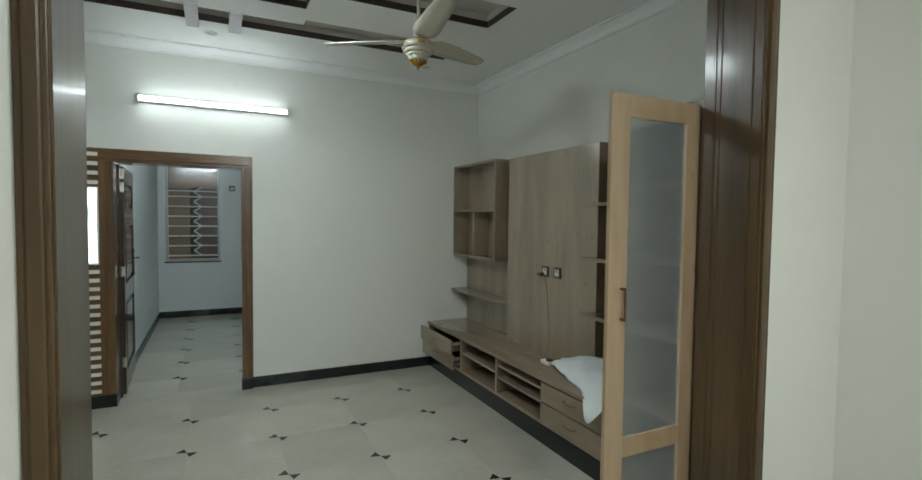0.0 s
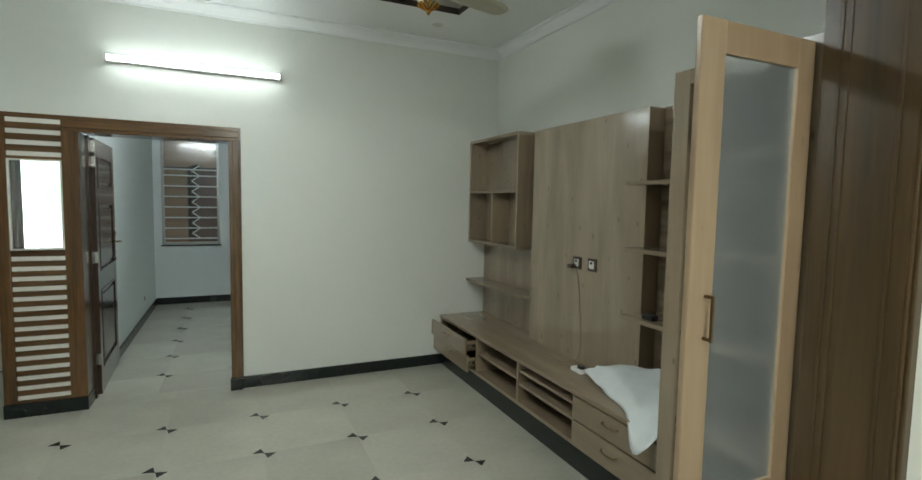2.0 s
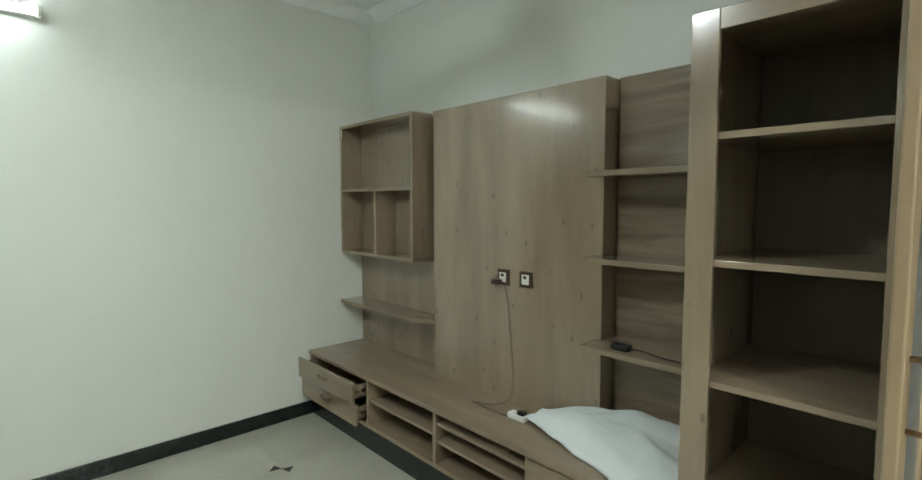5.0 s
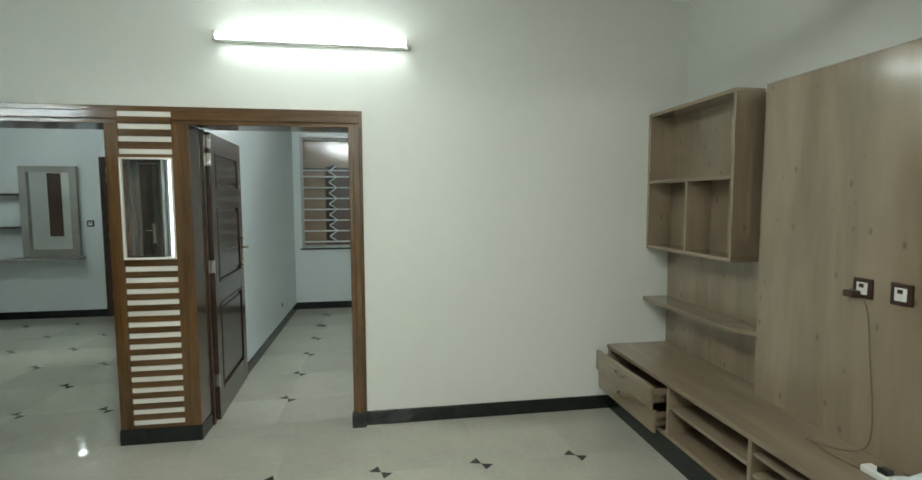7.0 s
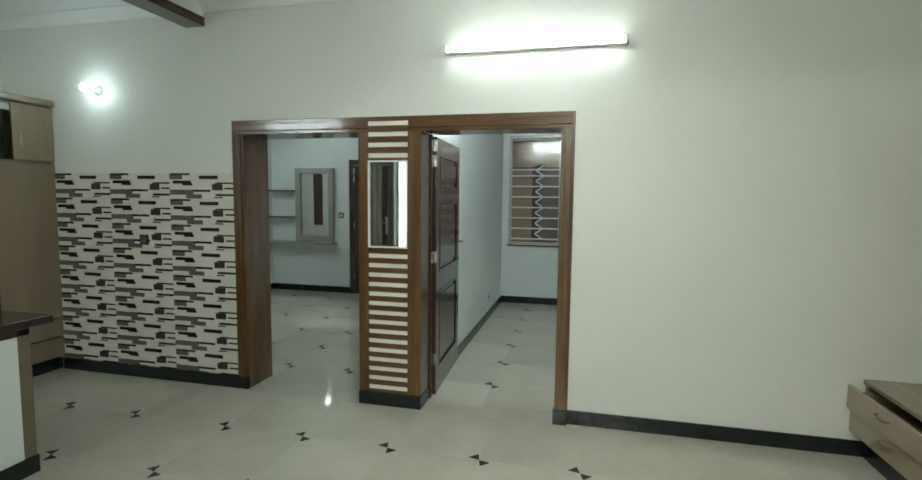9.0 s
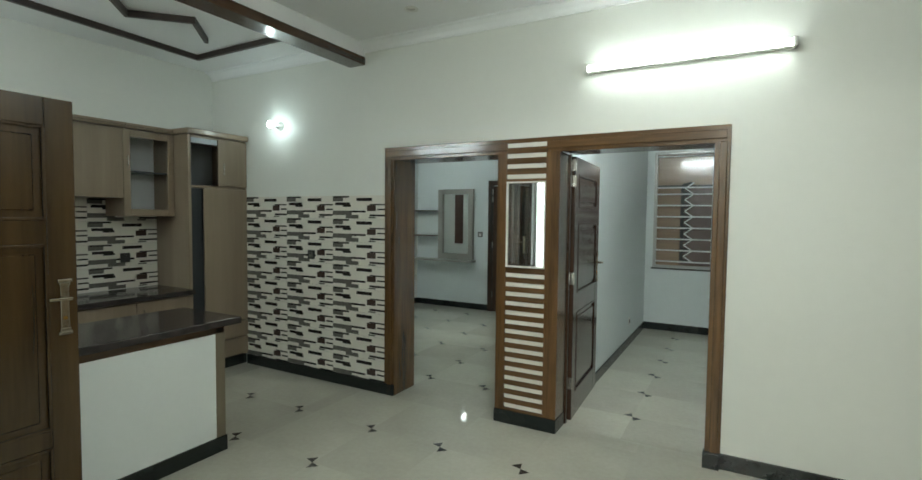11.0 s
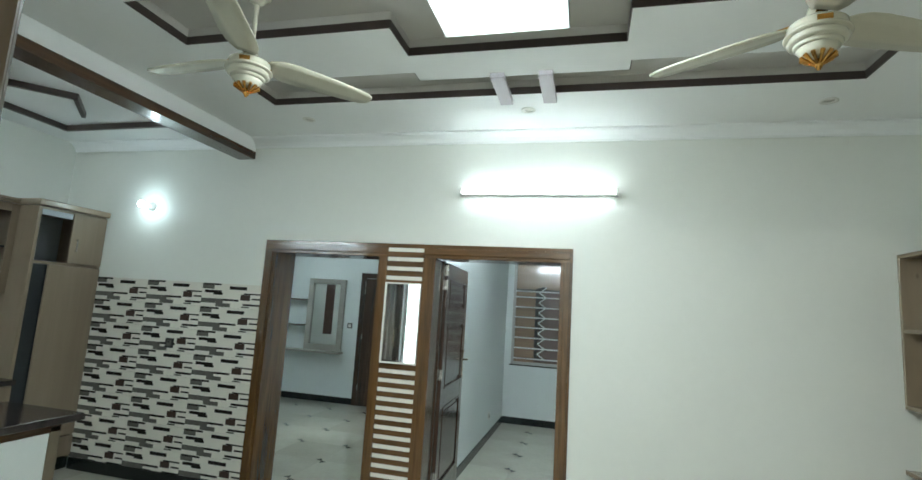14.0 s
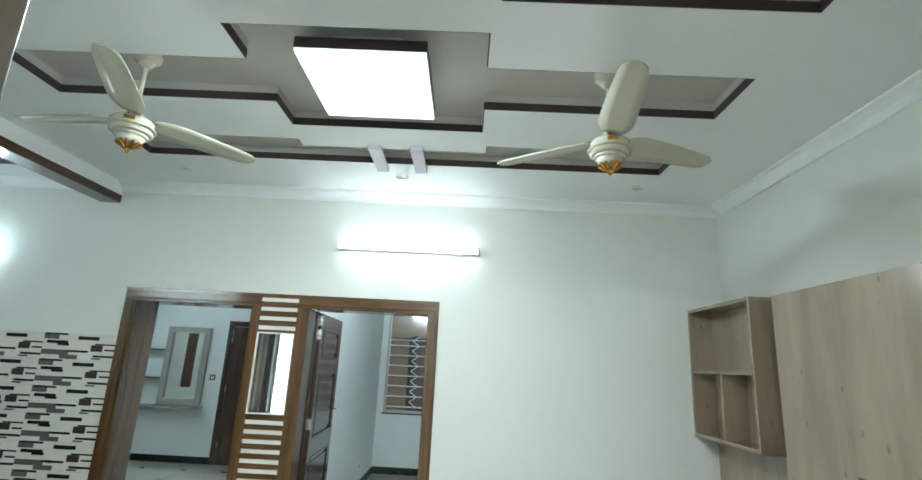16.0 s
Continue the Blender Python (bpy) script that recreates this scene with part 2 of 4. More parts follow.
def lathe(bm, profile, seg=32, at=(0, 0, 0)):
    """Turns (radius, height) pairs round the upright axis."""
    rings = []
    for r, z in profile:
        rings.append([bm.verts.new((at[0] + max(r, 1e-4) * math.cos(2 * math.pi * i / seg), at[1] + max(r, 1e-4) * math.sin(2 * math.pi * i / seg), at[2] + z)) for i in range(seg)])
    for p, q in zip(rings, rings[1:]):
        for i in range(seg):
            f = bm.faces.new((p[i], p[(i + 1) % seg], q[(i + 1) % seg], q[i]))
            f.smooth = True
    return bm


def mesh_from(name, bm, mats):
    bmesh.ops.recalc_face_normals(bm, faces=bm.faces[:])
    me = bpy.data.meshes.new(name)
    bm.to_mesh(me)
    bm.free()
    for m in mats if isinstance(mats, (list, tuple)) else (mats,):
        me.materials.append(m)
    return me


def structure(name, bm, mats, label, category="wall"):
    return tagged(new(name, mesh_from(name, bm, mats)), label, category, kind="structure")


def thing(name, at, label, category, group="", turn=0.0):
    ob = new(name)
    ob.empty_display_size = 0.1
    ob.matrix_basis = pose(*at, 0, 0, turn)
    return tagged(ob, label, category, group)


def part(name, bm, mats, parent, label="", local=False):
    """One mesh under a thing or a part. The bmesh is in world places, or in the thing's own with local."""
    root = parent
    m = parent.matrix_basis.copy()
    while root.parent:
        root = root.parent
        m = root.matrix_basis @ m
    if not local:
        bmesh.ops.transform(bm, matrix=m.inverted(), verts=bm.verts[:])
    ob = new(name, mesh_from(name, bm, mats))
    ob.parent = parent
    if label:
        ob["label"] = label
    return ob


def tube(name, points, radius, mat, parent=None, label="", category=""):
    cu = bpy.data.curves.new(name, "CURVE")
    cu.dimensions, cu.bevel_depth, cu.bevel_resolution, cu.use_fill_caps = "3D", radius, 2, True
    sp = cu.splines.new("NURBS")
    sp.points.add(len(points) - 1)
    for p, co in zip(sp.points, points):
        p.co = (*co, 1)
    sp.use_endpoint_u, sp.order_u = True, 4
    tmp = bpy.data.objects.new(name, cu)
    me = bpy.data.meshes.new_from_object(tmp)
    bpy.data.objects.remove(tmp)
    me.materials.clear()
    me.materials.append(mat)
    ob = new(name, me)
    if parent:
        ob.parent = parent
        ob.matrix_parent_inverse = parent.matrix_basis.inverted()
    return tagged(ob, label, category) if label else ob


# ---------------------------------------------------------------- the shell
XE, XW = 2.83, -4.50          # television wall, kitchen wall
YF, YB = 1.67, 5.13           # front of the lounge, partition wall
PB = 5.36                     # back of the partition
ZC, ZR, ZT = 3.075, 3.175, 3.30
OX0, OX1, OZ = -0.155, 2.185, 2.78   # wide opening the camera walks through
F0, F1, FT = -2.155, 0.478, 2.15   # double door frame, outside
YE = 9.10                     # back walls of the two rooms

w = boxed(XE, XE + 0.23, -2.2, YE + 0.23, 0, ZT)
structure("wall_east", w, WALL, "smooth off-white painted wall behind the television unit")
structure("wall_west", boxed(XW - 0.23, XW, -2.2, YE + 0.23, 0, ZT), WALL, "smooth off-white painted kitchen wall")
w = bmesh.new()
box(w, XW, F0 + 0.02, YB, PB, 0, ZT)
box(w, F1 - 0.02, XE, YB, PB, 0, ZT)
box(w, F0 + 0.02, F1 - 0.02, YB, PB, FT - 0.02, ZT)
structure("wall_partition", w, WALL, "smooth off-white painted partition wall with two doorways")
w = bmesh.new()
box(w, XW, OX0, 1.43, YF, 0, ZT)
box(w, OX1, XE, 1.43, YF, 0, ZT)
box(w, OX0, OX1, 1.43, YF, OZ, ZT)
structure("wall_front", w, WALL, "smooth off-white painted wall with a wide wood-lined opening")
structure("wall_south", boxed(XW, XE, -2.2, -2.0, 0, ZT), WALL, "plain off-white wall closing the entrance hall")
w = bmesh.new()
WX0, WX1, WZ0, WZ1 = -0.52, 0.24, 0.88, 2.48
box(w, -0.74, WX0, YE, YE + 0.23, 0, ZT)
box(w, WX1, XE, YE, YE + 0.23, 0, ZT)
box(w, WX0, WX1, YE, YE + 0.23, 0, WZ0)
box(w, WX0, WX1, YE, YE + 0.23, WZ1, ZT)
structure("wall_back_bedroom", w, WALL_COOL, "pale cool white bedroom wall with a grilled window")
GX0, GX1, GZ0, GZ1 = -2.33, -1.15, 0.60, 2.15
w = bmesh.new()
box(w, XW, GX0, YE, YE + 0.23, 0, ZT)
box(w, GX1, -0.74, YE, YE + 0.23, 0, ZT)
box(w, GX0, GX1, YE, YE + 0.23, 0, GZ0)
box(w, GX0, GX1, YE, YE + 0.23, GZ1, ZT)
structure("wall_back_drawing_room", w, WALL_COOL, "pale cool white wall with mirror, door and bright window")
structure("wall_between_rooms", boxed(-0.74, -0.62, PB, YE, 0, ZT), WALL_COOL, "pale cool white dividing wall between two rooms")
structure("ground", boxed(-60, 60, -60, 60, -0.30, -0.12), material("ground_earth", (0.30, 0.28, 0.24), 0.9, vary=0.2), "bare pale ground outside the house", "ground")
structure("floor_bed", boxed(XW, XE, -2.0, YE, -0.12, -0.006), GROUT, "mortar bed under the marble floor", "floor")


# ceiling with stepped recesses
def in_recess(x, y):
    band = -1.72 < x < 2.067 and 3.13 < y < 3.55
    heart = -0.45 < x < 0.757 and 2.86 < y < 3.84
    far = -1.72 < x < 2.08 and (4.04 if not -0.48 < x < 0.79 else 4.15) < y < 4.42
    near = -1.72 < x < 2.06 and 2.27 < y < (2.66 if not -0.48 < x < 0.79 else 2.55)
    return band or heart or far or near


def stepped_ceiling(xs, ys, inside, name, label):
    bm = bmesh.new()
    cells = {}
    for i in range(len(xs) - 1):
        for j in range(len(ys) - 1):
            cells[i, j] = inside((xs[i] + xs[i + 1]) / 2, (ys[j] + ys[j + 1]) / 2)
    for (i, j), r in cells.items():
        x0, x1, y0, y1 = xs[i], xs[i + 1], ys[j], ys[j + 1]
        if r:
            box(bm, x0, x1, y0, y1, ZR, ZT - 0.003, mat=1)
        else:
            box(bm, x0, x1, y0, y1, ZC, ZT - 0.003, mat=0)
    # brown lining strips on the faces of each recess
    t = 0.005
    for (i, j), r in cells.items():
        if not r:
            continue
        x0, x1, y0, y1 = xs[i], xs[i + 1], ys[j], ys[j + 1]
        z0, z1 = ZC + 0.008, ZC + 0.050
        for za, zb, d, m_ in ((z0 - 0.006, z1, t, 2), (z1, ZR - 0.001, 0.003, 1)):
            if not cells.get((i, j + 1), False):
                box(bm, x0, x1, y1 - d, y1 + 0.002, za, zb, mat=m_)
            if not cells.get((i, j - 1), False):
                box(bm, x0, x1, y0 - 0.002, y0 + d, za, zb, mat=m_)
            if not cells.get((i + 1, j), False):
                box(bm, x1 - d, x1 + 0.002, y0, y1, za, zb, mat=m_)
            if not cells.get((i - 1, j), False):
                box(bm, x0 - 0.002, x0 + d, y0, y1, za, zb, mat=m_)
    structure(name, bm, [CEIL, CEIL_TAN, CEIL_BROWN], label, "ceiling")


stepped_ceiling([-2.39, -1.72, -0.48, -0.45, 0.757, 0.79, 2.06, 2.067, 2.08, XE],
                [YF, 2.27, 2.55, 2.66, 2.86, 3.13, 3.55, 3.84, 4.04, 4.15, 4.42, YB], in_recess,
                "ceiling_lounge", "white gypsum ceiling with tan recesses edged in dark brown")
structure("ceiling_kitchen", boxed(XW, -2.55, YF, YB, ZC, ZT), CEIL, "white kitchen ceiling", "ceiling")


def trim_strip(pts, name, label):
    bm = bmesh.new()
    for (xa, ya), (xb, yb) in zip(pts, pts[1:]):
        d = Vector((xb - xa, yb - ya, 0))
        m = Matrix.Translation(((xa + xb) / 2, (ya + yb) / 2, ZC - 0.022)) @ Matrix.Rotation(math.atan2(d.y, d.x), 4, "Z") @ Matrix.Diagonal((d.length + 0.03, 0.03, 0.05, 1))
        bmesh.ops.create_cube(bm, size=1, matrix=m)
    structure(name, bm, CEIL_BROWN, label, "ceiling trim")


trim_strip([(-3.86, 2.0), (-4.03, 4.655), (-2.60, 4.635)], "trim_ceiling_edge", "dark brown strip round the kitchen ceiling panel")
trim_strip([(-3.16, 2.76), (-3.46, 3.10), (-3.155, 3.41), (-3.50, 3.74), (-3.18, 4.06), (-3.50, 4.38)], "trim_ceiling_zigzag", "dark brown zigzag strip on the kitchen ceiling")
structure("ceiling_hall", boxed(XW, XE, -2.0, 1.43, ZC, ZT), CEIL, "plain white entrance hall ceiling", "ceiling")
structure("ceiling_rooms", boxed(XW, XE, PB, YE, ZC, ZT), CEIL, "plain white ceiling of the back rooms", "ceiling")
structure("beam_white", boxed(-2.55, -2.39, YF, YB, 2.955, ZT), CEIL, "white plastered ceiling beam", "beam")
bm = boxed(-2.56, -2.38, YF + 0.005, YB - 0.003, 2.885, 2.955, 0.006)
structure("beam_board", bm, TEAK_Y, "polished dark wood board under the ceiling beam", "beam")


def cove(name, x0, x1, y0, y1):
    """A rounded plaster cornice that runs along a wall."""
    bm = bmesh.new()
    along_x = abs(x1 - x0) > abs(y1 - y0)
    prof = [(0, -0.085), (0.012, -0.085), (0.014, -0.07), (0.028, -0.045), (0.06, -0.018), (0.085, -0.012), (0.085, 0), (0, 0)]
    ends = []
    for s in (0, 1):
        if along_x:
            ends.append([bm.verts.new((x0 if s == 0 else x1, y0 - d, ZC + z)) for d, z in prof])
        else:
            ends.append([bm.verts.new((x0 - d, y0 if s == 0 else y1, ZC + z)) for d, z in prof])
    k = len(prof)
    for i in range(k):
        bm.faces.new((ends[0][i], ends[0][(i + 1) % k], ends[1][(i + 1) % k], ends[1][i]))
    bm.faces.new(ends[0])
    bm.faces.new(ends[1])
    structure(name, bm, CEIL, "white plaster cornice between wall and ceiling", "cornice")


cove("trim_cornice_partition", -2.39, XE, YB, YB)
cove("trim_cornice_kitchen", XW, -2.55, YB, YB)
cove("trim_cornice_east", XE, XE, YF, YB - 0.085)

# skirtings
SK = 0.10
for nm, x0, x1, y0, y1 in (("baseboard_partition_a", F1 - 0.005, XE, YB - 0.014, YB), ("baseboard_partition_b", -3.95, F0 + 0.10, YB - 0.030, YB),
                           ("baseboard_bedroom_back", -0.62, XE, YE - 0.014, YE), ("baseboard_bedroom_side", -0.62, -0.606, PB, YE - 0.014),
                           ("baseboard_drawing_back", XW, -3.085, YE - 0.014, YE), ("baseboard_drawing_side", XW, XW + 0.014, PB, YE - 0.014),
                           ("baseboard_drawing_back_b", -2.335, -0.74, YE - 0.014, YE), ("baseboard_drawing_between", -0.754, -0.74, PB, YE - 0.014),
                           ("baseboard_front", XW, OX0 - 0.10, YF, YF + 0.014)):
    structure(nm, boxed(x0, x1, y0, y1, 0, SK, 0.003), SKIRT, "black polished stone skirting", "skirting")

# ---------------------------------------------------------------- door frames


def architrave(x_in, x_out, y_face, z0, z1, proud=0.03):
    bm = bmesh.new()
    lo, hi = min(x_in, x_out), max(x_in, x_out)
    w3 = (hi - lo) / 3
    box(bm, lo, hi, y_face - proud * 0.55, y_face + 0.004, z0, z1, 0.003)
    box(bm, lo + w3 * 0.9, hi - w3 * 0.55, y_face - proud, y_face - proud * 0.4, z0, z1, 0.006)
    return bm


fr = thing("door_frame_1", (-0.84, 5.2, 0), "polished brown teak frame of two doorways with slatted post", "door frame")
fr["kind"] = "structure"
part("jamb", architrave(F0, F0 + 0.10, YB, 0.0, FT - 0.10), TEAK, fr)
part("jamb", architrave(F1 - 0.09, F1, YB, 0.10, FT - 0.10), TEAK, fr)
bm = bmesh.new()
box(bm, F0, F1, YB - 0.017, YB + 0.004, FT - 0.11, FT, 0.003)
box(bm, F0 + 0.02, F1 - 0.02, YB - 0.032, YB - 0.012, FT - 0.085, FT - 0.03, 0.006)
part("head", bm, TEAK_X, fr)
part("plinth_block", boxed(F1 - 0.10, F1 - 0.004, YB - 0.045, YB + 0.02, 0, 0.10, 0.003), SKIRT, fr, "black stone plinth block")
# linings of the two openings
part("lining", boxed(F0 + 0.05, F0 + 0.10, YB - 0.005, 5.43, 0, FT - 0.10), TEAK, fr)
part("lining", boxed(F1 - 0.085, F1 - 0.045, YB - 0.005, 5.40, 0, FT - 0.10), TEAK, fr)
part("lining_head", boxed(F0 + 0.10, -1.07, YB - 0.003, 5.46, FT - 0.105, FT - 0.06), TEAK_X, fr)
part("lining_head", boxed(-0.585, F1 - 0.085, YB - 0.003, 5.40, FT - 0.105, FT - 0.06), TEAK_X, fr)
PX0, PX1, PY0, PY1 = -1.070, -0.585, 5.085, 5.36
# slatted post: stiles, rails, slats, inlays and glass
part("stile", boxed(PX0, -0.995, PY0, PY1, 0.10, FT - 0.11, 0.004), TEAK, fr)
part("stile", boxed(-0.688, PX1, PY0, PY1, 0.10, FT - 0.11, 0.004), TEAK, fr)
part("plinth_block", boxed(PX0 - 0.004, PX1 + 0.004, PY0 - 0.008, PY1, 0, 0.10, 0.003), SKIRT, fr, "black stone plinth block")
part("door_stop", boxed(PX1 - 0.002, PX1 + 0.013, 5.30, 5.345, 0.0, FT - 0.11, 0.002), TEAK_DARK, fr, "dark door stop strip")
zs = [2.098 - 0.0765 * i for i in range(4)] + [1.135 - 0.0712 * i for i in range(15)]
rails = []
last = FT - 0.105
for z in zs:
    rails.append((z + 0.016, last))
    last = z - 0.016
    if abs(z - zs[3]) < 1e-6:
        rails.append((1.832, last))
        last = 1.195
rails.append((0.10, last))
for z0, z1 in rails:
    if z1 - z0 > 0.002:
        part("rail", boxed(-0.995, -0.688, PY0 + 0.006, PY1 - 0.006, z0, z1, 0.002), TEAK_X, fr)
for z in zs:
    part("inlay", boxed(-0.994, -0.689, PY0 + 0.012, PY1 - 0.012, z - 0.016, z + 0.016), WHITE, fr, "white acrylic strip")
bm = bmesh.new()
for x0, x1, z0, z1 in ((-0.995, -0.983, 1.195, 1.832), (-0.700, -0.688, 1.195, 1.832), (-0.983, -0.700, 1.195, 1.207), (-0.983, -0.700, 1.820, 1.832)):
    box(bm, x0, x1, PY0 - 0.002, PY0 + 0.02, z0, z1, 0.002)
part("glass_bead", bm, WHITE, fr, "thin white bead around the glass")
g = part("pane", boxed(-0.985, -0.698, 5.20, 5.206, 1.205, 1.822), GLASS, fr)
g.visible_shadow = False

# lining of the wide opening
fo = thing("door_frame_2", (1.0, 1.53, 0), "wide opening lined with polished brown teak boards", "door frame")
fo["kind"] = "structure"
for x0, x1 in ((OX0, OX0 + 0.02), (OX1 - 0.02, OX1)):
    part("lining", boxed(x0, x1, 1.415, YF + 0.015, 0, OZ), TEAK_OLD, fo)
for xa, d in ((OX1 - 0.02, -1),):
    for yy in (1.455, 1.60, 1.625):
        part("bead", boxed(xa, xa + d * 0.004, yy, yy + 0.012, 0, OZ, 0.002), TEAK_OLD, fo)
for xa, d in ((OX0 + 0.02, -1), (OX1 - 0.02, 1)):
    for y0, y1 in ((1.405, 1.432), (YF, YF + 0.065)):
        bm = bmesh.new()
        xb = xa + d * ((0.065 if d < 0 else 0.085) if y0 < 1.5 else 0.08)
        if d > 0 and y0 > 1.5:
            continue
        xs = xa + d * 0.004
        box(bm, min(xs, xb), max(xs, xb), y0, y1, 0, OZ + 0.09, 0.004)
        m0, m1 = xa + d * 0.015, xa + d * 0.05
        box(bm, min(m0, m1), max(m0, m1), y0 - 0.012 if y0 < 1.5 else y0, y1 if y0 < 1.5 else y1 + 0.012, 0, OZ + 0.06, 0.006)
        part("architrave", bm, TEAK_OLD, fo)
part("head", boxed(OX0, OX1, 1.405, YF + 0.028, OZ - 0.02, OZ + 0.0), TEAK_X, fo)

# ---------------------------------------------------------------- lounge lamps and fans


def tube_light(at, turn, glow_mat, label):
    """A batten on a wall with its tube; the wall lies along the x axis and behind +y."""
    lt = thing("tube_light", at, label, "tube light", turn=turn)
    part("batten", boxed(-0.60, 0.60, -0.060, 0.001, -0.019, 0.020, 0.003), PLASTIC, lt, local=True)
    bm = bmesh.new()
    rod(bm, (-0.585, -0.079, 0.0), (0.585, -0.079, 0.0), 0.019, 16)
    part("tube", bm, glow_mat, lt, "glowing tube", local=True)
    for x in (-0.602, 0.582):
        part("end_cap", boxed(x, x + 0.02, -0.100, -0.022, -0.027, 0.027, 0.006), PLASTIC, lt, local=True)


tube_light((0.19, YB, 2.577), 0, TUBE_GLOW, "lit white fluorescent tube light on the partition wall")
tube_light((XW, 7.4, 2.66), 90, ROOM_GLOW, "lit white tube light on the drawing room wall")
# out of view, added to brighten the kitchen; its kind and place are assumed
tube_light((-3.5, YF, 2.62), 180, KITCHEN_FILL_GLOW, "unseen tube light added on the kitchen wall to brighten the kitchen")
tube_light((0.05, PB, 2.67), 180, BED_GLOW, "lit white tube light above the bedroom doorway")

pl = thing("ceiling_light", (0.17, 3.235, ZR), "lit square white ceiling light with dark brown sides", "ceiling light")
bm = bmesh.new()
box(bm, -0.135, 0.475, 2.925, 3.545, 3.012, 3.068, 0.002)
part("side_frame", bm, CEIL_BROWN, pl, "dark brown sides")
part("stem", boxed(0.0, 0.34, 3.06, 3.41, 3.066, ZR), CEIL, pl)
# weak emission added to the plate around the lit diffuser
part("plate", boxed(-0.133, 0.473, 2.927, 3.543, 2.996, 3.0125, 0.003), PLATE_GLOW, pl, "white acrylic square plate with added glow")
bm = bmesh.new()
lathe(bm, [(0.0, -0.072), (0.07, -0.068), (0.13, -0.055), (0.175, -0.033), (0.20, -0.005), (0.20, 0.002), (0.0, 0.002)], 40, (0.17, 3.235, 2.995))
part("diffuser", bm, PANEL_GLOW, pl, "glowing round diffuser")
for k in range(48):
    a = 2 * math.pi * k / 48
    c, sn = math.cos(a), math.sin(a)
    bm = bmesh.new()
    rod(bm, (0.17 + 0.205 * c, 3.235 + 0.205 * sn, 2.992), (0.17 + 0.222 * c, 3.235 + 0.222 * sn, 2.992), 0.0035, 6)
    part("stud", bm, PLASTIC, pl)

for x in (0.0, 0.29):
    bar = boxed(x - 0.018, x + 0.068, 4.10, 4.51, 3.045, ZC + 0.004, 0.003)
    bm = bar
    ob = tagged(new("ceiling_bar", mesh_from("ceiling_bar", bm, BAR_GREY)), "short mauve-grey bar across the ceiling recess", "ceiling trim", "bars across the recess")
for x, y in ((0.15, 4.67), (2.01, 4.70), (-1.6, 4.70)):
    sp = thing("downlight", (x, y, ZC), "small unlit round white downlight in the ceiling", "downlight", "downlights in the ceiling")
    part("rim", lathe(bmesh.new(), [(0.045, 0.004), (0.052, -0.006), (0.034, -0.007), (0.030, 0.002)], 24, (x, y, ZC)), PLASTIC, sp)
    part("lens", lathe(bmesh.new(), [(0.0, -0.001), (0.032, -0.001), (0.032, 0.004)], 20, (x, y, ZC)), WHITE, sp)


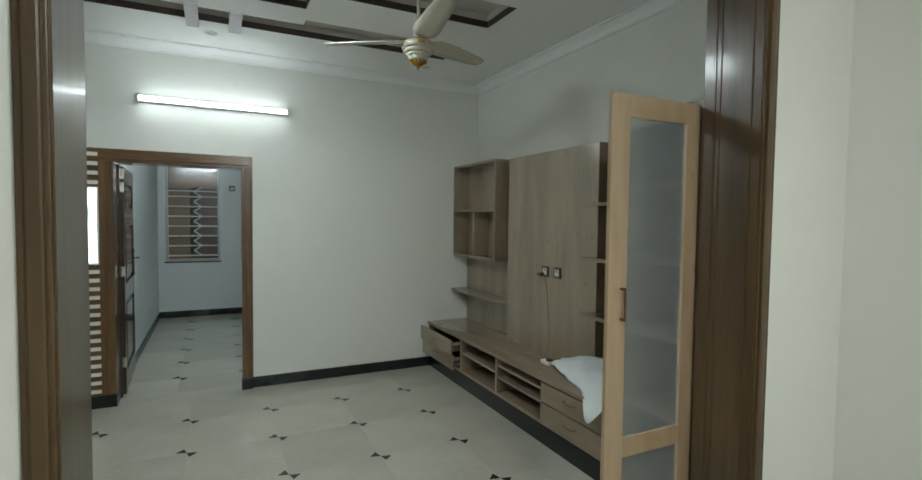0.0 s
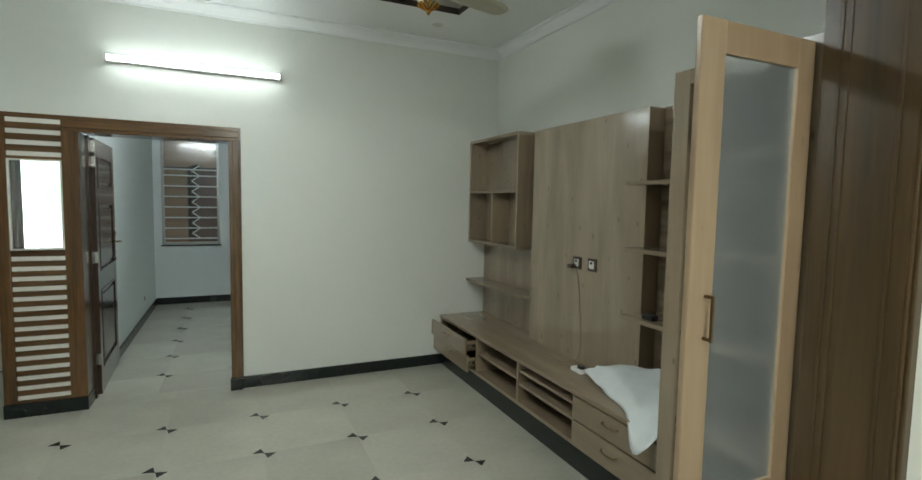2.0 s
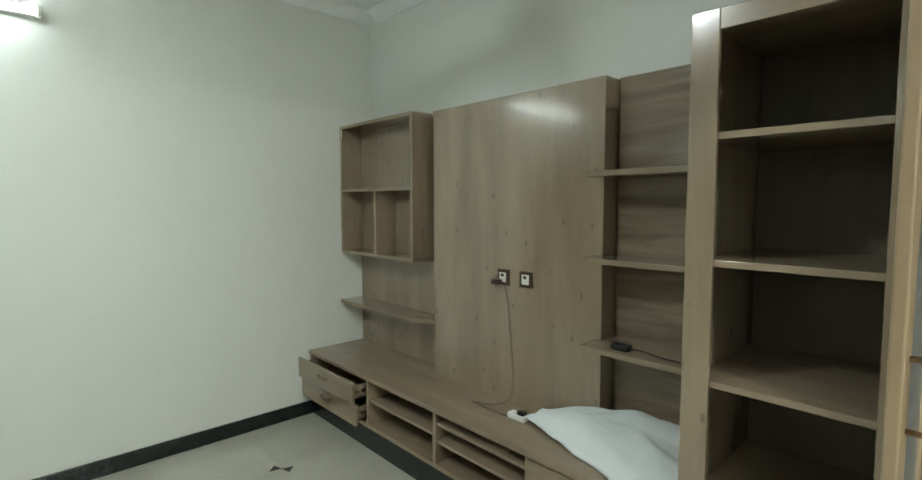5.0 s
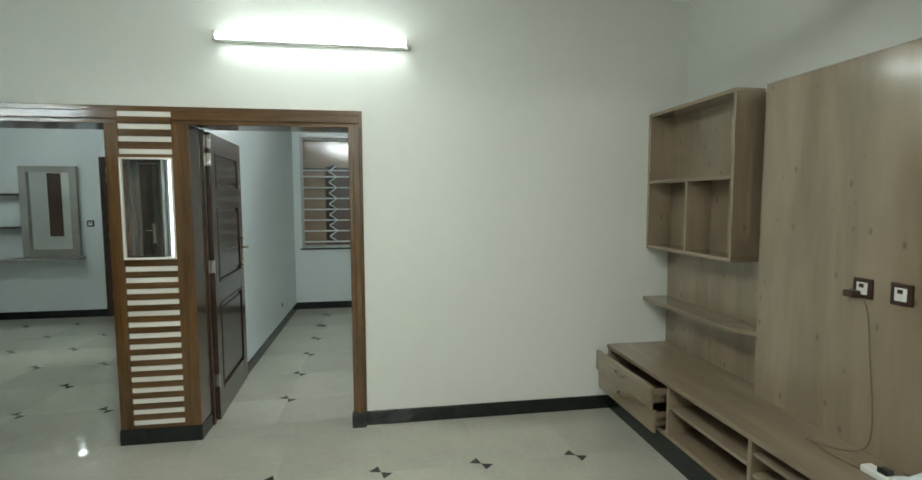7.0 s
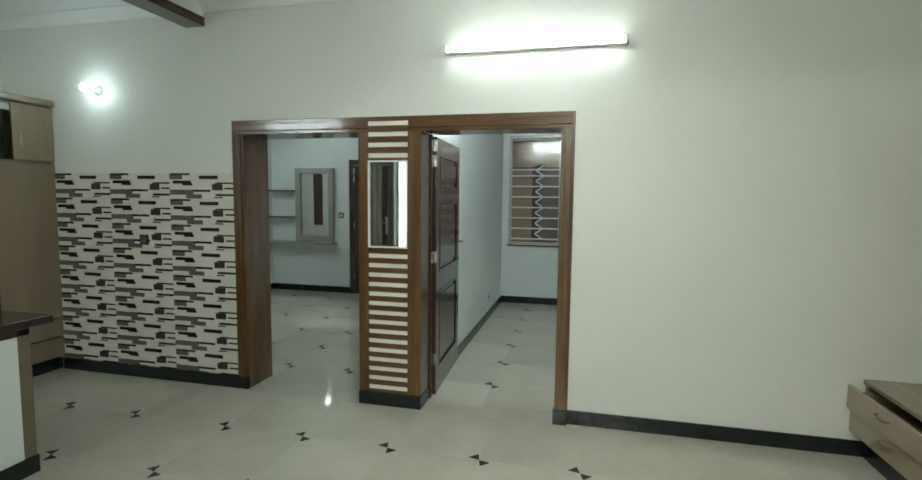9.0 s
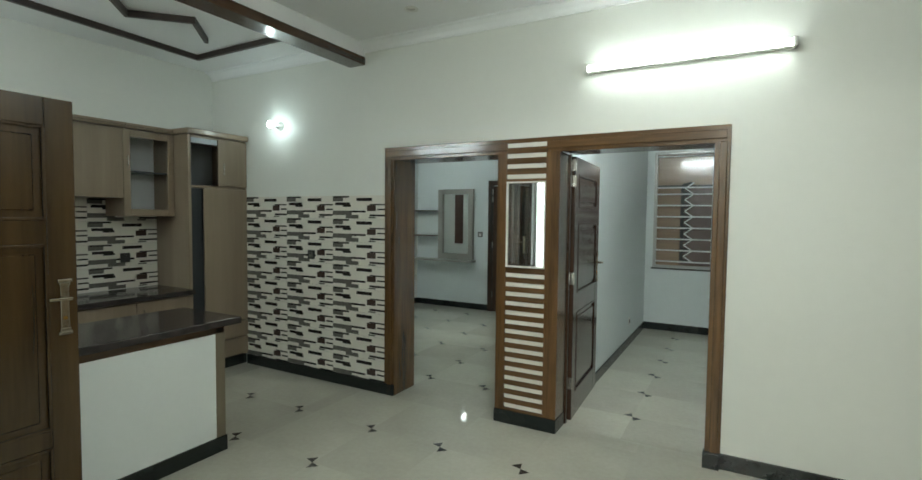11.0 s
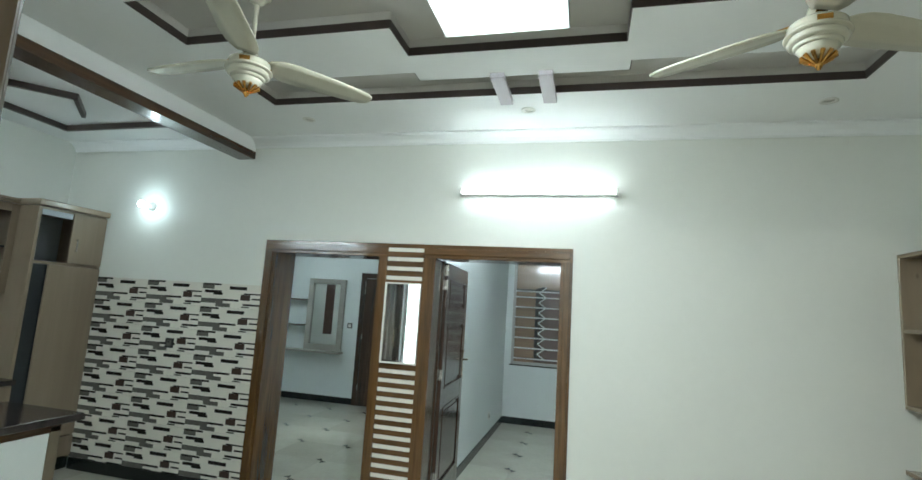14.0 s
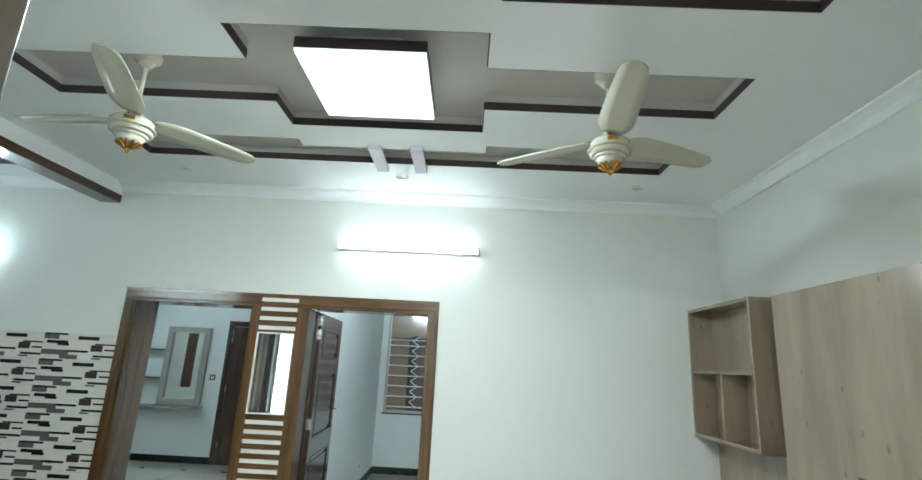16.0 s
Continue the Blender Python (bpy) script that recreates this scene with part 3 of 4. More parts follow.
def ceiling_fan(x, y, turn):
    f = thing("ceiling_fan", (x, y, ZR), "cream enamel ceiling fan with gold trim and three blades, still", "ceiling fan", "ceiling fans", turn)
    part("canopy", lathe(bmesh.new(), [(0.0, 0.0), (0.070, -0.002), (0.072, -0.03), (0.060, -0.058), (0.036, -0.070), (0.03, -0.09), (0.014, -0.10), (0.0, -0.10)]), FAN_CREAM, f, local=True)
    part("canopy_ring", lathe(bmesh.new(), [(0.032, -0.062), (0.041, -0.066), (0.041, -0.074), (0.032, -0.078)]), FAN_CREAM, f, local=True)
    bm = bmesh.new()
    rod(bm, (0, 0, -0.09), (0, 0, -0.40), 0.0125, 14)
    part("down_rod", bm, FAN_CREAM, f, local=True)
    part("rod_cup", lathe(bmesh.new(), [(0.0125, -0.315), (0.028, -0.328), (0.038, -0.365), (0.05, -0.39), (0.0, -0.39)]), FAN_CREAM, f, local=True)
    for k, (r0, z0, r1, z1) in enumerate(((0.096, -0.399, 0.097, -0.433), (0.107, -0.433, 0.110, -0.446), (0.094, -0.446, 0.093, -0.462), (0.100, -0.462, 0.092, -0.474), (0.080, -0.474, 0.076, -0.490), (0.070, -0.490, 0.045, -0.528))):
        bm = lathe(bmesh.new(), [(0.0, z0), (r0 - 0.004, z0), (r0, z0 - 0.003), (r1, z1 + 0.003), (r1 - 0.004, z1), (0.0, z1)], 36)
        for fc in bm.faces:
            fc.smooth = abs(fc.normal.z) < 0.9
        part("motor" if k == 0 else "motor_ring", bm, FAN_CREAM, f, local=True)
    # solid neck in black, which paints the shaded gap under the blades
    part("motor_neck", lathe(bmesh.new(), [(0.0, -0.388), (0.074, -0.388), (0.074, -0.399), (0.0, -0.399)], 32), BLACK, f, "neck blackened for the shade in the gap above the motor", local=True)
    for k in range(3):
        bm = bmesh.new()
        box(bm, 0.090, 0.0985, -0.024, 0.024, -0.429, -0.409, 0.001)
        bmesh.ops.rotate(bm, verts=bm.verts[:], matrix=Matrix.Rotation(2 * math.pi * k / 3, 3, "Z"))
        part("badge", bm, GOLD, f, "gold badge on the motor", local=True)
    bm = bmesh.new()
    for k in range(12):
        a = 2 * math.pi * k / 12
        rod(bm, (0.058 * math.cos(a), 0.058 * math.sin(a), -0.521), (0.010 * math.cos(a), 0.010 * math.sin(a), -0.556), 0.0085, 6, 0.003)
    lathe(bm, [(0.0, -0.53), (0.016, -0.535), (0.014, -0.56), (0.006, -0.575), (0.0, -0.578)], 14)
    part("finial", bm, GOLD, f, "fluted gold finial", local=True)
    for k in range(3):
        bm = bmesh.new()
        rows = [(0.085, 0.040), (0.12, 0.062), (0.16, 0.076), (0.22, 0.081), (0.32, 0.078), (0.46, 0.070), (0.58, 0.061), (0.63, 0.051), (0.658, 0.034), (0.668, 0.012)]
        tops, bots = [], []
        for r, hw in rows:
            tilt = -0.24 * (1 - (r - 0.1) * 0.5)
            tr, br = [], []
            for sgn in (-1, -0.4, 0.4, 1):
                yy = sgn * hw
                zz = -0.384 + 0.02 * (r - 0.1) + yy * tilt - 0.004 * sgn * sgn
                tr.append(bm.verts.new((r, yy, zz + 0.003)))
                br.append(bm.verts.new((r, yy, zz - 0.003)))
            tops.append(tr)
            bots.append(br)
        for a, b in ((tops, 1), (bots, -1)):
            for p, q in zip(a, a[1:]):
                for i in range(3):
                    fc = bm.faces.new((p[i], p[i + 1], q[i + 1], q[i]))
                    fc.smooth = True
        for i in range(len(rows) - 1):
            for e in (0, 3):
                bm.faces.new((tops[i][e], tops[i + 1][e], bots[i + 1][e], bots[i][e]))
        for i in range(3):
            bm.faces.new((tops[0][i], tops[0][i + 1], bots[0][i + 1], bots[0][i]))
            bm.faces.new((tops[-1][i], tops[-1][i + 1], bots[-1][i + 1], bots[-1][i]))
        bmesh.ops.rotate(bm, verts=bm.verts[:], matrix=Matrix.Rotation(2 * math.pi * k / 3, 3, "Z"))
        blade = part("blade", bm, FAN_CREAM, f, local=True)
        bm = bmesh.new()
        box(bm, 0.060, 0.13, -0.020, 0.020, -0.380, -0.374, 0.002)
        bmesh.ops.rotate(bm, verts=bm.verts[:], matrix=Matrix.Rotation(2 * math.pi * k / 3, 3, "Z"))
        ob = part("blade_bracket", bm, GOLD, blade, local=True)
    return f


ceiling_fan(1.390, 3.280, 23)
ceiling_fan(-1.035, 3.262, 54)

# ---------------------------------------------------------------- television unit
UX, UZ = 2.252, 0.490     # front and height of the low unit
BKX, PNX = 2.715, 2.60               # backing boards, tall panel
tv = thing("television_unit", (2.5, 3.7, 0), "light wood-veneer television unit, an open drawer and empty niches", "tv unit")
part("plinth", boxed(UX + 0.012, XE, 2.33, YB - 0.016, 0, 0.145), SKIRT, tv, "black stone plinth")
part("bottom_board", boxed(UX, XE, 2.325, YB - 0.002, 0.146, 0.172, 0.002), OAK_H, tv)
part("top_board", boxed(UX - 0.012, XE, 2.325, YB - 0.002, UZ - 0.028, UZ, 0.004), OAK_H, tv)
part("low_back", boxed(XE - 0.05, XE - 0.002, 2.33, YB - 0.002, 0.172, UZ - 0.028), OAK_DARKER, tv)
for y in (2.325, 3.005, 3.655, 4.325, YB - 0.026):
    part("upright", boxed(UX, XE - 0.05, y, y + 0.024, 0.172, UZ - 0.028, 0.002), OAK, tv)
part("shelf", boxed(UX + 0.01, XE - 0.05, 3.68, 4.324, 0.318, 0.338, 0.002), OAK_H, tv)
for z in (0.286, 0.385):
    part("shelf", boxed(UX + 0.01, XE - 0.05, 3.03, 3.654, z, z + 0.018, 0.002), OAK_H, tv)


def drawer(y0, y1, z0, z1, out, parent):
    d = part("drawer", box(bmesh.new(), UX - 0.02 - out, UX - out, y0, y1, z0, z1, 0.003), OAK_H, parent)
    bm = bmesh.new()
    if out > 0.02:
        for y in (y0 + 0.03, y1 - 0.045):
            box(bm, UX - out, UX + 0.35, y, y + 0.014, z0 + 0.02, z1 - 0.03)
        box(bm, UX - out, UX + 0.35, y0 + 0.03, y1 - 0.03, z0 + 0.02, z0 + 0.03)
        part("drawer_box", bm, OAK_H, d)
        bm = bmesh.new()
        box(bm, UX - out + 0.005, UX + 0.1, y0 + 0.018, y0 + 0.03, (z0 + z1) / 2 - 0.012, (z0 + z1) / 2 + 0.012)
        part("runner", bm, STEEL, d, "black steel runner")
    ym, zm = (y0 + y1) / 2, (z0 + z1) / 2 + 0.02
    bm = bmesh.new()
    xf = UX - 0.02 - out
    pts = [(xf + 0.003, ym - 0.06, zm), (xf - 0.018, ym - 0.05, zm - 0.004), (xf - 0.024, ym, zm - 0.008), (xf - 0.018, ym + 0.05, zm - 0.004), (xf + 0.003, ym + 0.06, zm)]
    for a, b in zip(pts, pts[1:]):
        rod(bm, a, b, 0.005, 8)
    part("handle", bm, BRONZE, d, "small bronze bow handle")


drawer(4.362, YB - 0.008, 0.312, 0.452, 0.075, tv)
drawer(4.362, YB - 0.008, 0.165, 0.305, 0.052, tv)
drawer(2.345, 3.000, 0.322, 0.456, 0.0, tv)
drawer(2.345, 3.000, 0.160, 0.312, 0.0, tv)

PT = 2.176
part("tall_panel", boxed(PNX, XE - 0.002, 2.866, 4.075, UZ, PT - 0.014, 0.003), OAK, tv)
part("backing_left", boxed(BKX, XE - 0.002, 4.075, YB - 0.002, UZ, PT - 0.02), OAK, tv)
part("backing_right", boxed(BKX, XE - 0.002, 2.325, 2.862, UZ, PT - 0.01), OAK_STREAK, tv)
for z in (1.705, 1.325, 0.93):
    bm = boxed(2.462, BKX, 2.325, 2.862, z, z + 0.024, 0.003)
    box(bm, 2.462, PNX, 2.862, 2.895, z, z + 0.024, 0.003)
    part("side_shelf", bm, OAK_H, tv)
# hanging niche
CX, CY0, CZ0 = 2.535, 4.215, 1.205
part("niche_top", boxed(CX, BKX, CY0, YB - 0.002, PT - 0.024, PT, 0.003), OAK_H, tv)
part("niche_bottom", boxed(CX, BKX, CY0, YB - 0.002, CZ0, CZ0 + 0.024, 0.003), OAK_H, tv)
part("niche_side", boxed(CX, BKX, CY0, CY0 + 0.024, CZ0 + 0.024, PT - 0.024, 0.002), OAK, tv)
part("niche_side", boxed(CX, BKX, YB - 0.026, YB - 0.002, CZ0 + 0.024, PT - 0.024, 0.002), OAK, tv)
part("niche_shelf", boxed(CX + 0.003, BKX, CY0 + 0.024, YB - 0.026, 1.675, 1.698, 0.002), OAK_H, tv)
part("niche_divider", boxed(CX + 0.003, BKX, 4.648, 4.672, CZ0 + 0.024, 1.675, 0.002), OAK, tv)
bm = bmesh.new()
outline = [(BKX, 4.062), (BKX, YB - 0.002), (2.52, YB - 0.002), (2.52, 4.20), (2.58, 4.10), (2.60, 4.062)]
lo = [bm.verts.new((x, y, 0.815)) for x, y in outline]
hi = [bm.verts.new((x, y, 0.84)) for x, y in outline]
bm.faces.new(lo)
bm.faces.new(hi)
for i in range(len(outline)):
    j = (i + 1) % len(outline)
    bm.faces.new((lo[i], lo[j], hi[j], hi[i]))
part("corner_shelf", bm, OAK_H, tv)

# display cabinet with an open glazed door
KX, KY0, KY1, KT = 2.215, 1.702, 2.320, 2.178
cb = thing("display_cabinet", (2.5, 2.0, 0), "tall light-wood display cabinet with open frosted-glass door", "cabinet")
part("plinth", boxed(KX + 0.02, XE, KY0, KY1, 0, 0.10), SKIRT, cb, "black stone plinth")
part("side", boxed(KX, XE - 0.002, KY1 - 0.022, KY1, 0.10, KT, 0.003), OAK, cb)
part("side", boxed(KX, XE - 0.002, KY0, KY0 + 0.022, 0.10, KT, 0.003), OAK, cb)
part("top", boxed(KX, XE - 0.002, KY0 + 0.022, KY1 - 0.022, KT - 0.022, KT, 0.002), OAK_H, cb)
part("back", boxed(XE - 0.022, XE - 0.002, KY0 + 0.022, KY1 - 0.022, 0.10, KT - 0.022), OAK_DARKER, cb)
part("stile", boxed(KX - 0.018, KX, KY1 - 0.085, KY1, 0.10, KT, 0.003), OAK, cb)
part("stile", boxed(KX - 0.018, KX, KY0, KY0 + 0.115, 0.10, KT, 0.003), OAK, cb)
part("face_rail", boxed(KX - 0.018, KX, KY0 + 0.115, KY1 - 0.085, KT - 0.065, KT, 0.003), OAK_H, cb)
part("face_rail", boxed(KX - 0.018, KX, KY0 + 0.115, KY1 - 0.085, 0.10, 0.16, 0.003), OAK_H, cb)
for z in (1.787, 1.388, 0.998, 0.59, 0.14):
    part("shelf", boxed(KX + 0.004, XE - 0.022, KY0 + 0.022, KY1 - 0.022, z, z + 0.022, 0.002), OAK_H, cb)
part("hinge_plate", boxed(KX + 0.005, KX + 0.05, KY1 - 0.034, KY1 - 0.022, 1.80, 1.88, 0.003), BLACK, cb, "dark hinge plate")
part("hinge_arm", boxed(KX + 0.008, KX + 0.03, KY1 - 0.038, KY1 - 0.034, 1.805, 1.85, 0.001), PLASTIC, cb, "pale hinge arm")
DX0, DX1, DY0, DY1, DT = 1.657, 2.190, 1.722, 1.744, 2.150
cd = part("door", boxed(DX0, DX0 + 0.105, DY0, DY1, 0.11, DT, 0.004), DOOR_OAK, cb, "pale wood door frame with frosted panes")
part("door_stile", boxed(DX1 - 0.085, DX1, DY0, DY1, 0.11, DT, 0.004), DOOR_OAK, cd)
for z0, z1 in ((2.052, DT - 0.001), (0.566, 0.655), (0.112, 0.20)):
    part("door_rail", boxed(DX0 + 0.105, DX1 - 0.085, DY0 + 0.001, DY1 - 0.001, z0, z1, 0.003), DOOR_OAK, cd)
for z0, z1 in ((0.650, 2.056), (0.195, 0.570)):
    p = part("pane", boxed(DX0 + 0.10, DX1 - 0.08, DY0 + 0.008, DY0 + 0.013, z0, z1), FROST, cd, "frosted glass pane")
    p.visible_shadow = False
bm = bmesh.new()
for y in (DY0 - 0.028,):
    rod(bm, (1.73, y, 1.178), (1.73, y, 1.322), 0.006, 8)
    for z in (1.184, 1.316):
        rod(bm, (1.73, y, z), (1.73, DY0 + 0.002, z), 0.006, 8)
part("handle", bm, BRONZE, cd, "bronze bar handle")
for z in (0.25, 0.95, 1.55, 2.0):
    part("hinge", boxed(2.186, 2.214, 1.744, 1.756, z, z + 0.05, 0.003), STEEL, cd, "steel cup hinge")

# ---------------------------------------------------------------- kitchen
IX, IY1 = -2.42, 3.745
isl = thing("kitchen_peninsula", (-2.75, 2.8, 0), "kitchen peninsula with white front panel and wood end post", "kitchen counter")
part("body", boxed(-2.98, IX - 0.012, YF + 0.002, IY1 - 0.03, 0.10, 0.825), KITCHEN, isl)
part("front_panel", boxed(IX - 0.012, IX, YF + 0.002, IY1 - 0.065, 0.10, 0.825), PANEL_WHITE, isl, "plain white laminate panel")
part("end_post", boxed(-2.98, IX + 0.004, IY1 - 0.065, IY1, 0.10, 0.825, 0.003), OAK_DARKER, isl, "wood-veneer end post")
part("under_rail", boxed(-2.98, IX + 0.004, YF + 0.002, IY1 - 0.002, 0.790, 0.838, 0.003), TEAK_Y, isl, "dark fascia under the worktop")
part("skirting", boxed(-2.97, IX + 0.012, YF + 0.016, IY1 + 0.006, 0, 0.10, 0.003), SKIRT, isl, "black stone skirting")
tagged(new("peninsula_worktop", mesh_from("peninsula_worktop", boxed(-3.02, IX + 0.045, YF + 0.002, IY1 + 0.10, 0.838, 0.882, 0.006), GRANITE)),
       "dark polished granite worktop on the peninsula", "worktop")

tc = thing("tall_kitchen_cabinet", (-4.2, 4.82, 0), "tall laminate kitchen cabinet with an open fridge niche", "cabinet")
TX, TY0, TY1, TT = -3.97, 4.50, YB - 0.002, 2.31
part("plinth", boxed(XW, TX - 0.02, TY0, TY1, 0, 0.10), SKIRT, tc)
part("side", boxed(XW, TX, TY0, TY0 + 0.03, 0.10, TT, 0.003), KITCHEN, tc)
part("side", boxed(XW, TX, TY1 - 0.03, TY1, 0.10, TT, 0.003), KITCHEN, tc)
part("back", boxed(XW + 0.002, XW + 0.02, TY0 + 0.03, TY1 - 0.03, 0.10, TT), KITCHEN_IN, tc)
part("top", boxed(XW, TX, TY0 + 0.03, TY1 - 0.03, TT - 0.025, TT), KITCHEN, tc)
part("cornice", boxed(XW, TX + 0.045, TY0 - 0.03, TY1, TT, TT + 0.055, 0.012), KITCHEN, tc, "projecting cornice board")
part("niche_board", boxed(XW + 0.02, TX - 0.01, TY0 + 0.03, TY1 - 0.03, 1.815, 1.84), KITCHEN, tc)
d = part("cupboard_door", boxed(TX, TX + 0.018, 4.80, TY1 - 0.006, 1.84, TT - 0.02, 0.003), KITCHEN, tc)
bm = bmesh.new()
rod(bm, (TX + 0.035, 4.85, 1.95), (TX + 0.035, 4.85, 2.06), 0.005, 8)
for z in (1.955, 2.055):
    rod(bm, (TX + 0.016, 4.85, z), (TX + 0.035, 4.85, z), 0.004, 8)
part("handle", bm, STEEL, d, "steel bar handle")
part("niche_lip", boxed(TX - 0.02, TX + 0.004, TY0 + 0.03, 4.798, 2.235, TT - 0.026, 0.002), KITCHEN_IN, tc, "pale strip above the open niche")
part("tall_door", boxed(TX, TX + 0.018, 4.645, TY1 - 0.006, 0.475, 1.812, 0.003), KITCHEN, tc)
# near-black sheet: the gap's shade is put into its colour
part("gap_shade", boxed(TX - 0.03, TX - 0.012, TY0 + 0.03, 4.66, 0.475, 1.812), SMOKE_AND_SHADE, tc, "dark sheet painting the shade of the open gap beside the door")
for z0, z1 in ((0.305, 0.462), (0.12, 0.292)):
    part("drawer_front", boxed(TX, TX + 0.018, TY0 + 0.006, TY1 - 0.006, z0, z1, 0.003), KITCHEN, tc)

ux = -4.18


def bar_handle(x, y, z0, z1, parent):
    """An upright bar on two studs, standing off a front that faces +x."""
    bm = bmesh.new()
    rod(bm, (x + 0.022, y, z0), (x + 0.022, y, z1), 0.005, 8)
    for z in (z0 + 0.01, z1 - 0.01):
        rod(bm, (x - 0.002, y, z), (x + 0.022, y, z), 0.004, 8)
    part("handle", bm, STEEL, parent, "steel bar handle")


def upper_cabinet(y0, y1, z0, opened, y_cap):
    label = "laminate wall cabinet with an empty open shelf front" if opened else "closed beige laminate wall cabinet above the worktop"
    uc = thing("upper_kitchen_cabinet", (-4.35, (y0 + y1) / 2, z0), label, "cabinet", "wall cabinets in the kitchen")
    part("box_side", boxed(XW, ux - 0.018, y0, y0 + 0.018, z0, TT), KITCHEN, uc)
    part("box_side", boxed(XW, ux - 0.018, y1 - 0.018, y1, z0, TT), KITCHEN, uc)
    part("box_floor", boxed(XW, ux - 0.018, y0 + 0.018, y1 - 0.018, z0, z0 + 0.02), KITCHEN, uc)
    # the open cabinet's back is whitened so that it looks lit
    part("box_back", boxed(XW + 0.001, XW + 0.012, y0 + 0.018, y1 - 0.018, z0 + 0.02, TT), CABINET_IN_LIT if opened else KITCHEN_IN, uc, "pale back board")
    if opened:
        part("shelf", boxed(XW + 0.012, ux - 0.03, y0 + 0.018, y1 - 0.018, 1.93, 1.945), SMOKE_AND_SHADE, uc, "dark glass shelf")
        part("door_stile", boxed(ux - 0.018, ux, y0, y0 + 0.06, z0, TT - 0.004, 0.003), KITCHEN, uc)
        part("door_stile", boxed(ux - 0.018, ux, y1 - 0.06, y1, z0, TT - 0.004, 0.003), KITCHEN, uc)
        part("door_rail", boxed(ux - 0.018, ux, y0 + 0.06, y1 - 0.06, z0, z0 + 0.065, 0.003), KITCHEN, uc)
        part("door_rail", boxed(ux - 0.018, ux, y0 + 0.06, y1 - 0.06, TT - 0.07, TT - 0.004, 0.003), KITCHEN, uc)
        bar_handle(ux, y0 + 0.03, z0 + 0.44, z0 + 0.53, uc)
    else:
        dr = part("door", boxed(ux - 0.018, ux, y0 + 0.002, y1 - 0.002, z0, TT - 0.004, 0.003), KITCHEN, uc)
        bar_handle(ux, y0 + 0.04, z0 + 0.06, z0 + 0.15, dr)
    bm = boxed(XW, ux + 0.030, y0, y_cap, TT, TT + 0.018, 0.004)
    box(bm, XW, ux + 0.045, y0, y_cap, TT + 0.017, TT + 0.044, 0.006)
    part("cornice", bm, KITCHEN, uc)


upper_cabinet(2.70, 3.50, 1.54, False, 3.499)
upper_cabinet(3.501, 4.045, 1.70, False, 4.044)
upper_cabinet(4.046, 4.498, 1.54, True, 4.468)

for k in range(5):
    y0 = 1.95 + 0.51 * k
    ya, yb = (YF + 0.002 if k == 0 else y0 + 0.001), (TY0 - 0.002 if k == 4 else y0 + 0.509)
    lc = thing("lower_kitchen_cabinet", (-4.2, y0 + 0.25, 0), "beige laminate base cabinet under a dark granite worktop", "cabinet", "base cabinets in the kitchen")
    part("plinth", boxed(XW, -3.97, max(ya, YF + 0.016), yb, 0, 0.10), SKIRT, lc, "black stone plinth")
    part("body", boxed(XW, -3.93, ya, yb, 0.10, 0.815), KITCHEN, lc)
    dd = part("door", boxed(-3.93, -3.912, y0 + 0.003, min(y0 + 0.505, TY0 - 0.006), 0.12, 0.805, 0.003), KITCHEN, lc)
    bar_handle(-3.912, y0 + 0.05, 0.62, 0.74, dd)
tagged(new("kitchen_worktop", mesh_from("kitchen_worktop", boxed(XW + 0.013, -3.88, YF + 0.002, TY0 - 0.001, 0.817, 0.86, 0.005), GRANITE)), "dark polished granite worktop on base cabinets", "worktop")

wb = thing("wall_lamp", (-3.45, YB, 2.435), "bare glowing bulb in a wall holder", "wall lamp")
part("holder", lathe(bmesh.new(), [(0.0, 0.0), (0.045, 0.0), (0.045, 0.008), (0.022, 0.012), (0.02, 0.098), (0.0, 0.098)], 20), PLASTIC, wb, local=True).matrix_basis = pose(0, 0, 0, 90, 0, 0)
bm = bmesh.new()
bmesh.ops.create_uvsphere(bm, u_segments=20, v_segments=14, radius=0.032, matrix=Matrix.Translation((0, -0.125, 0)))
part("bulb", bm, BULB_GLOW, wb, "glowing bulb", local=True)

# ---------------------------------------------------------------- doors


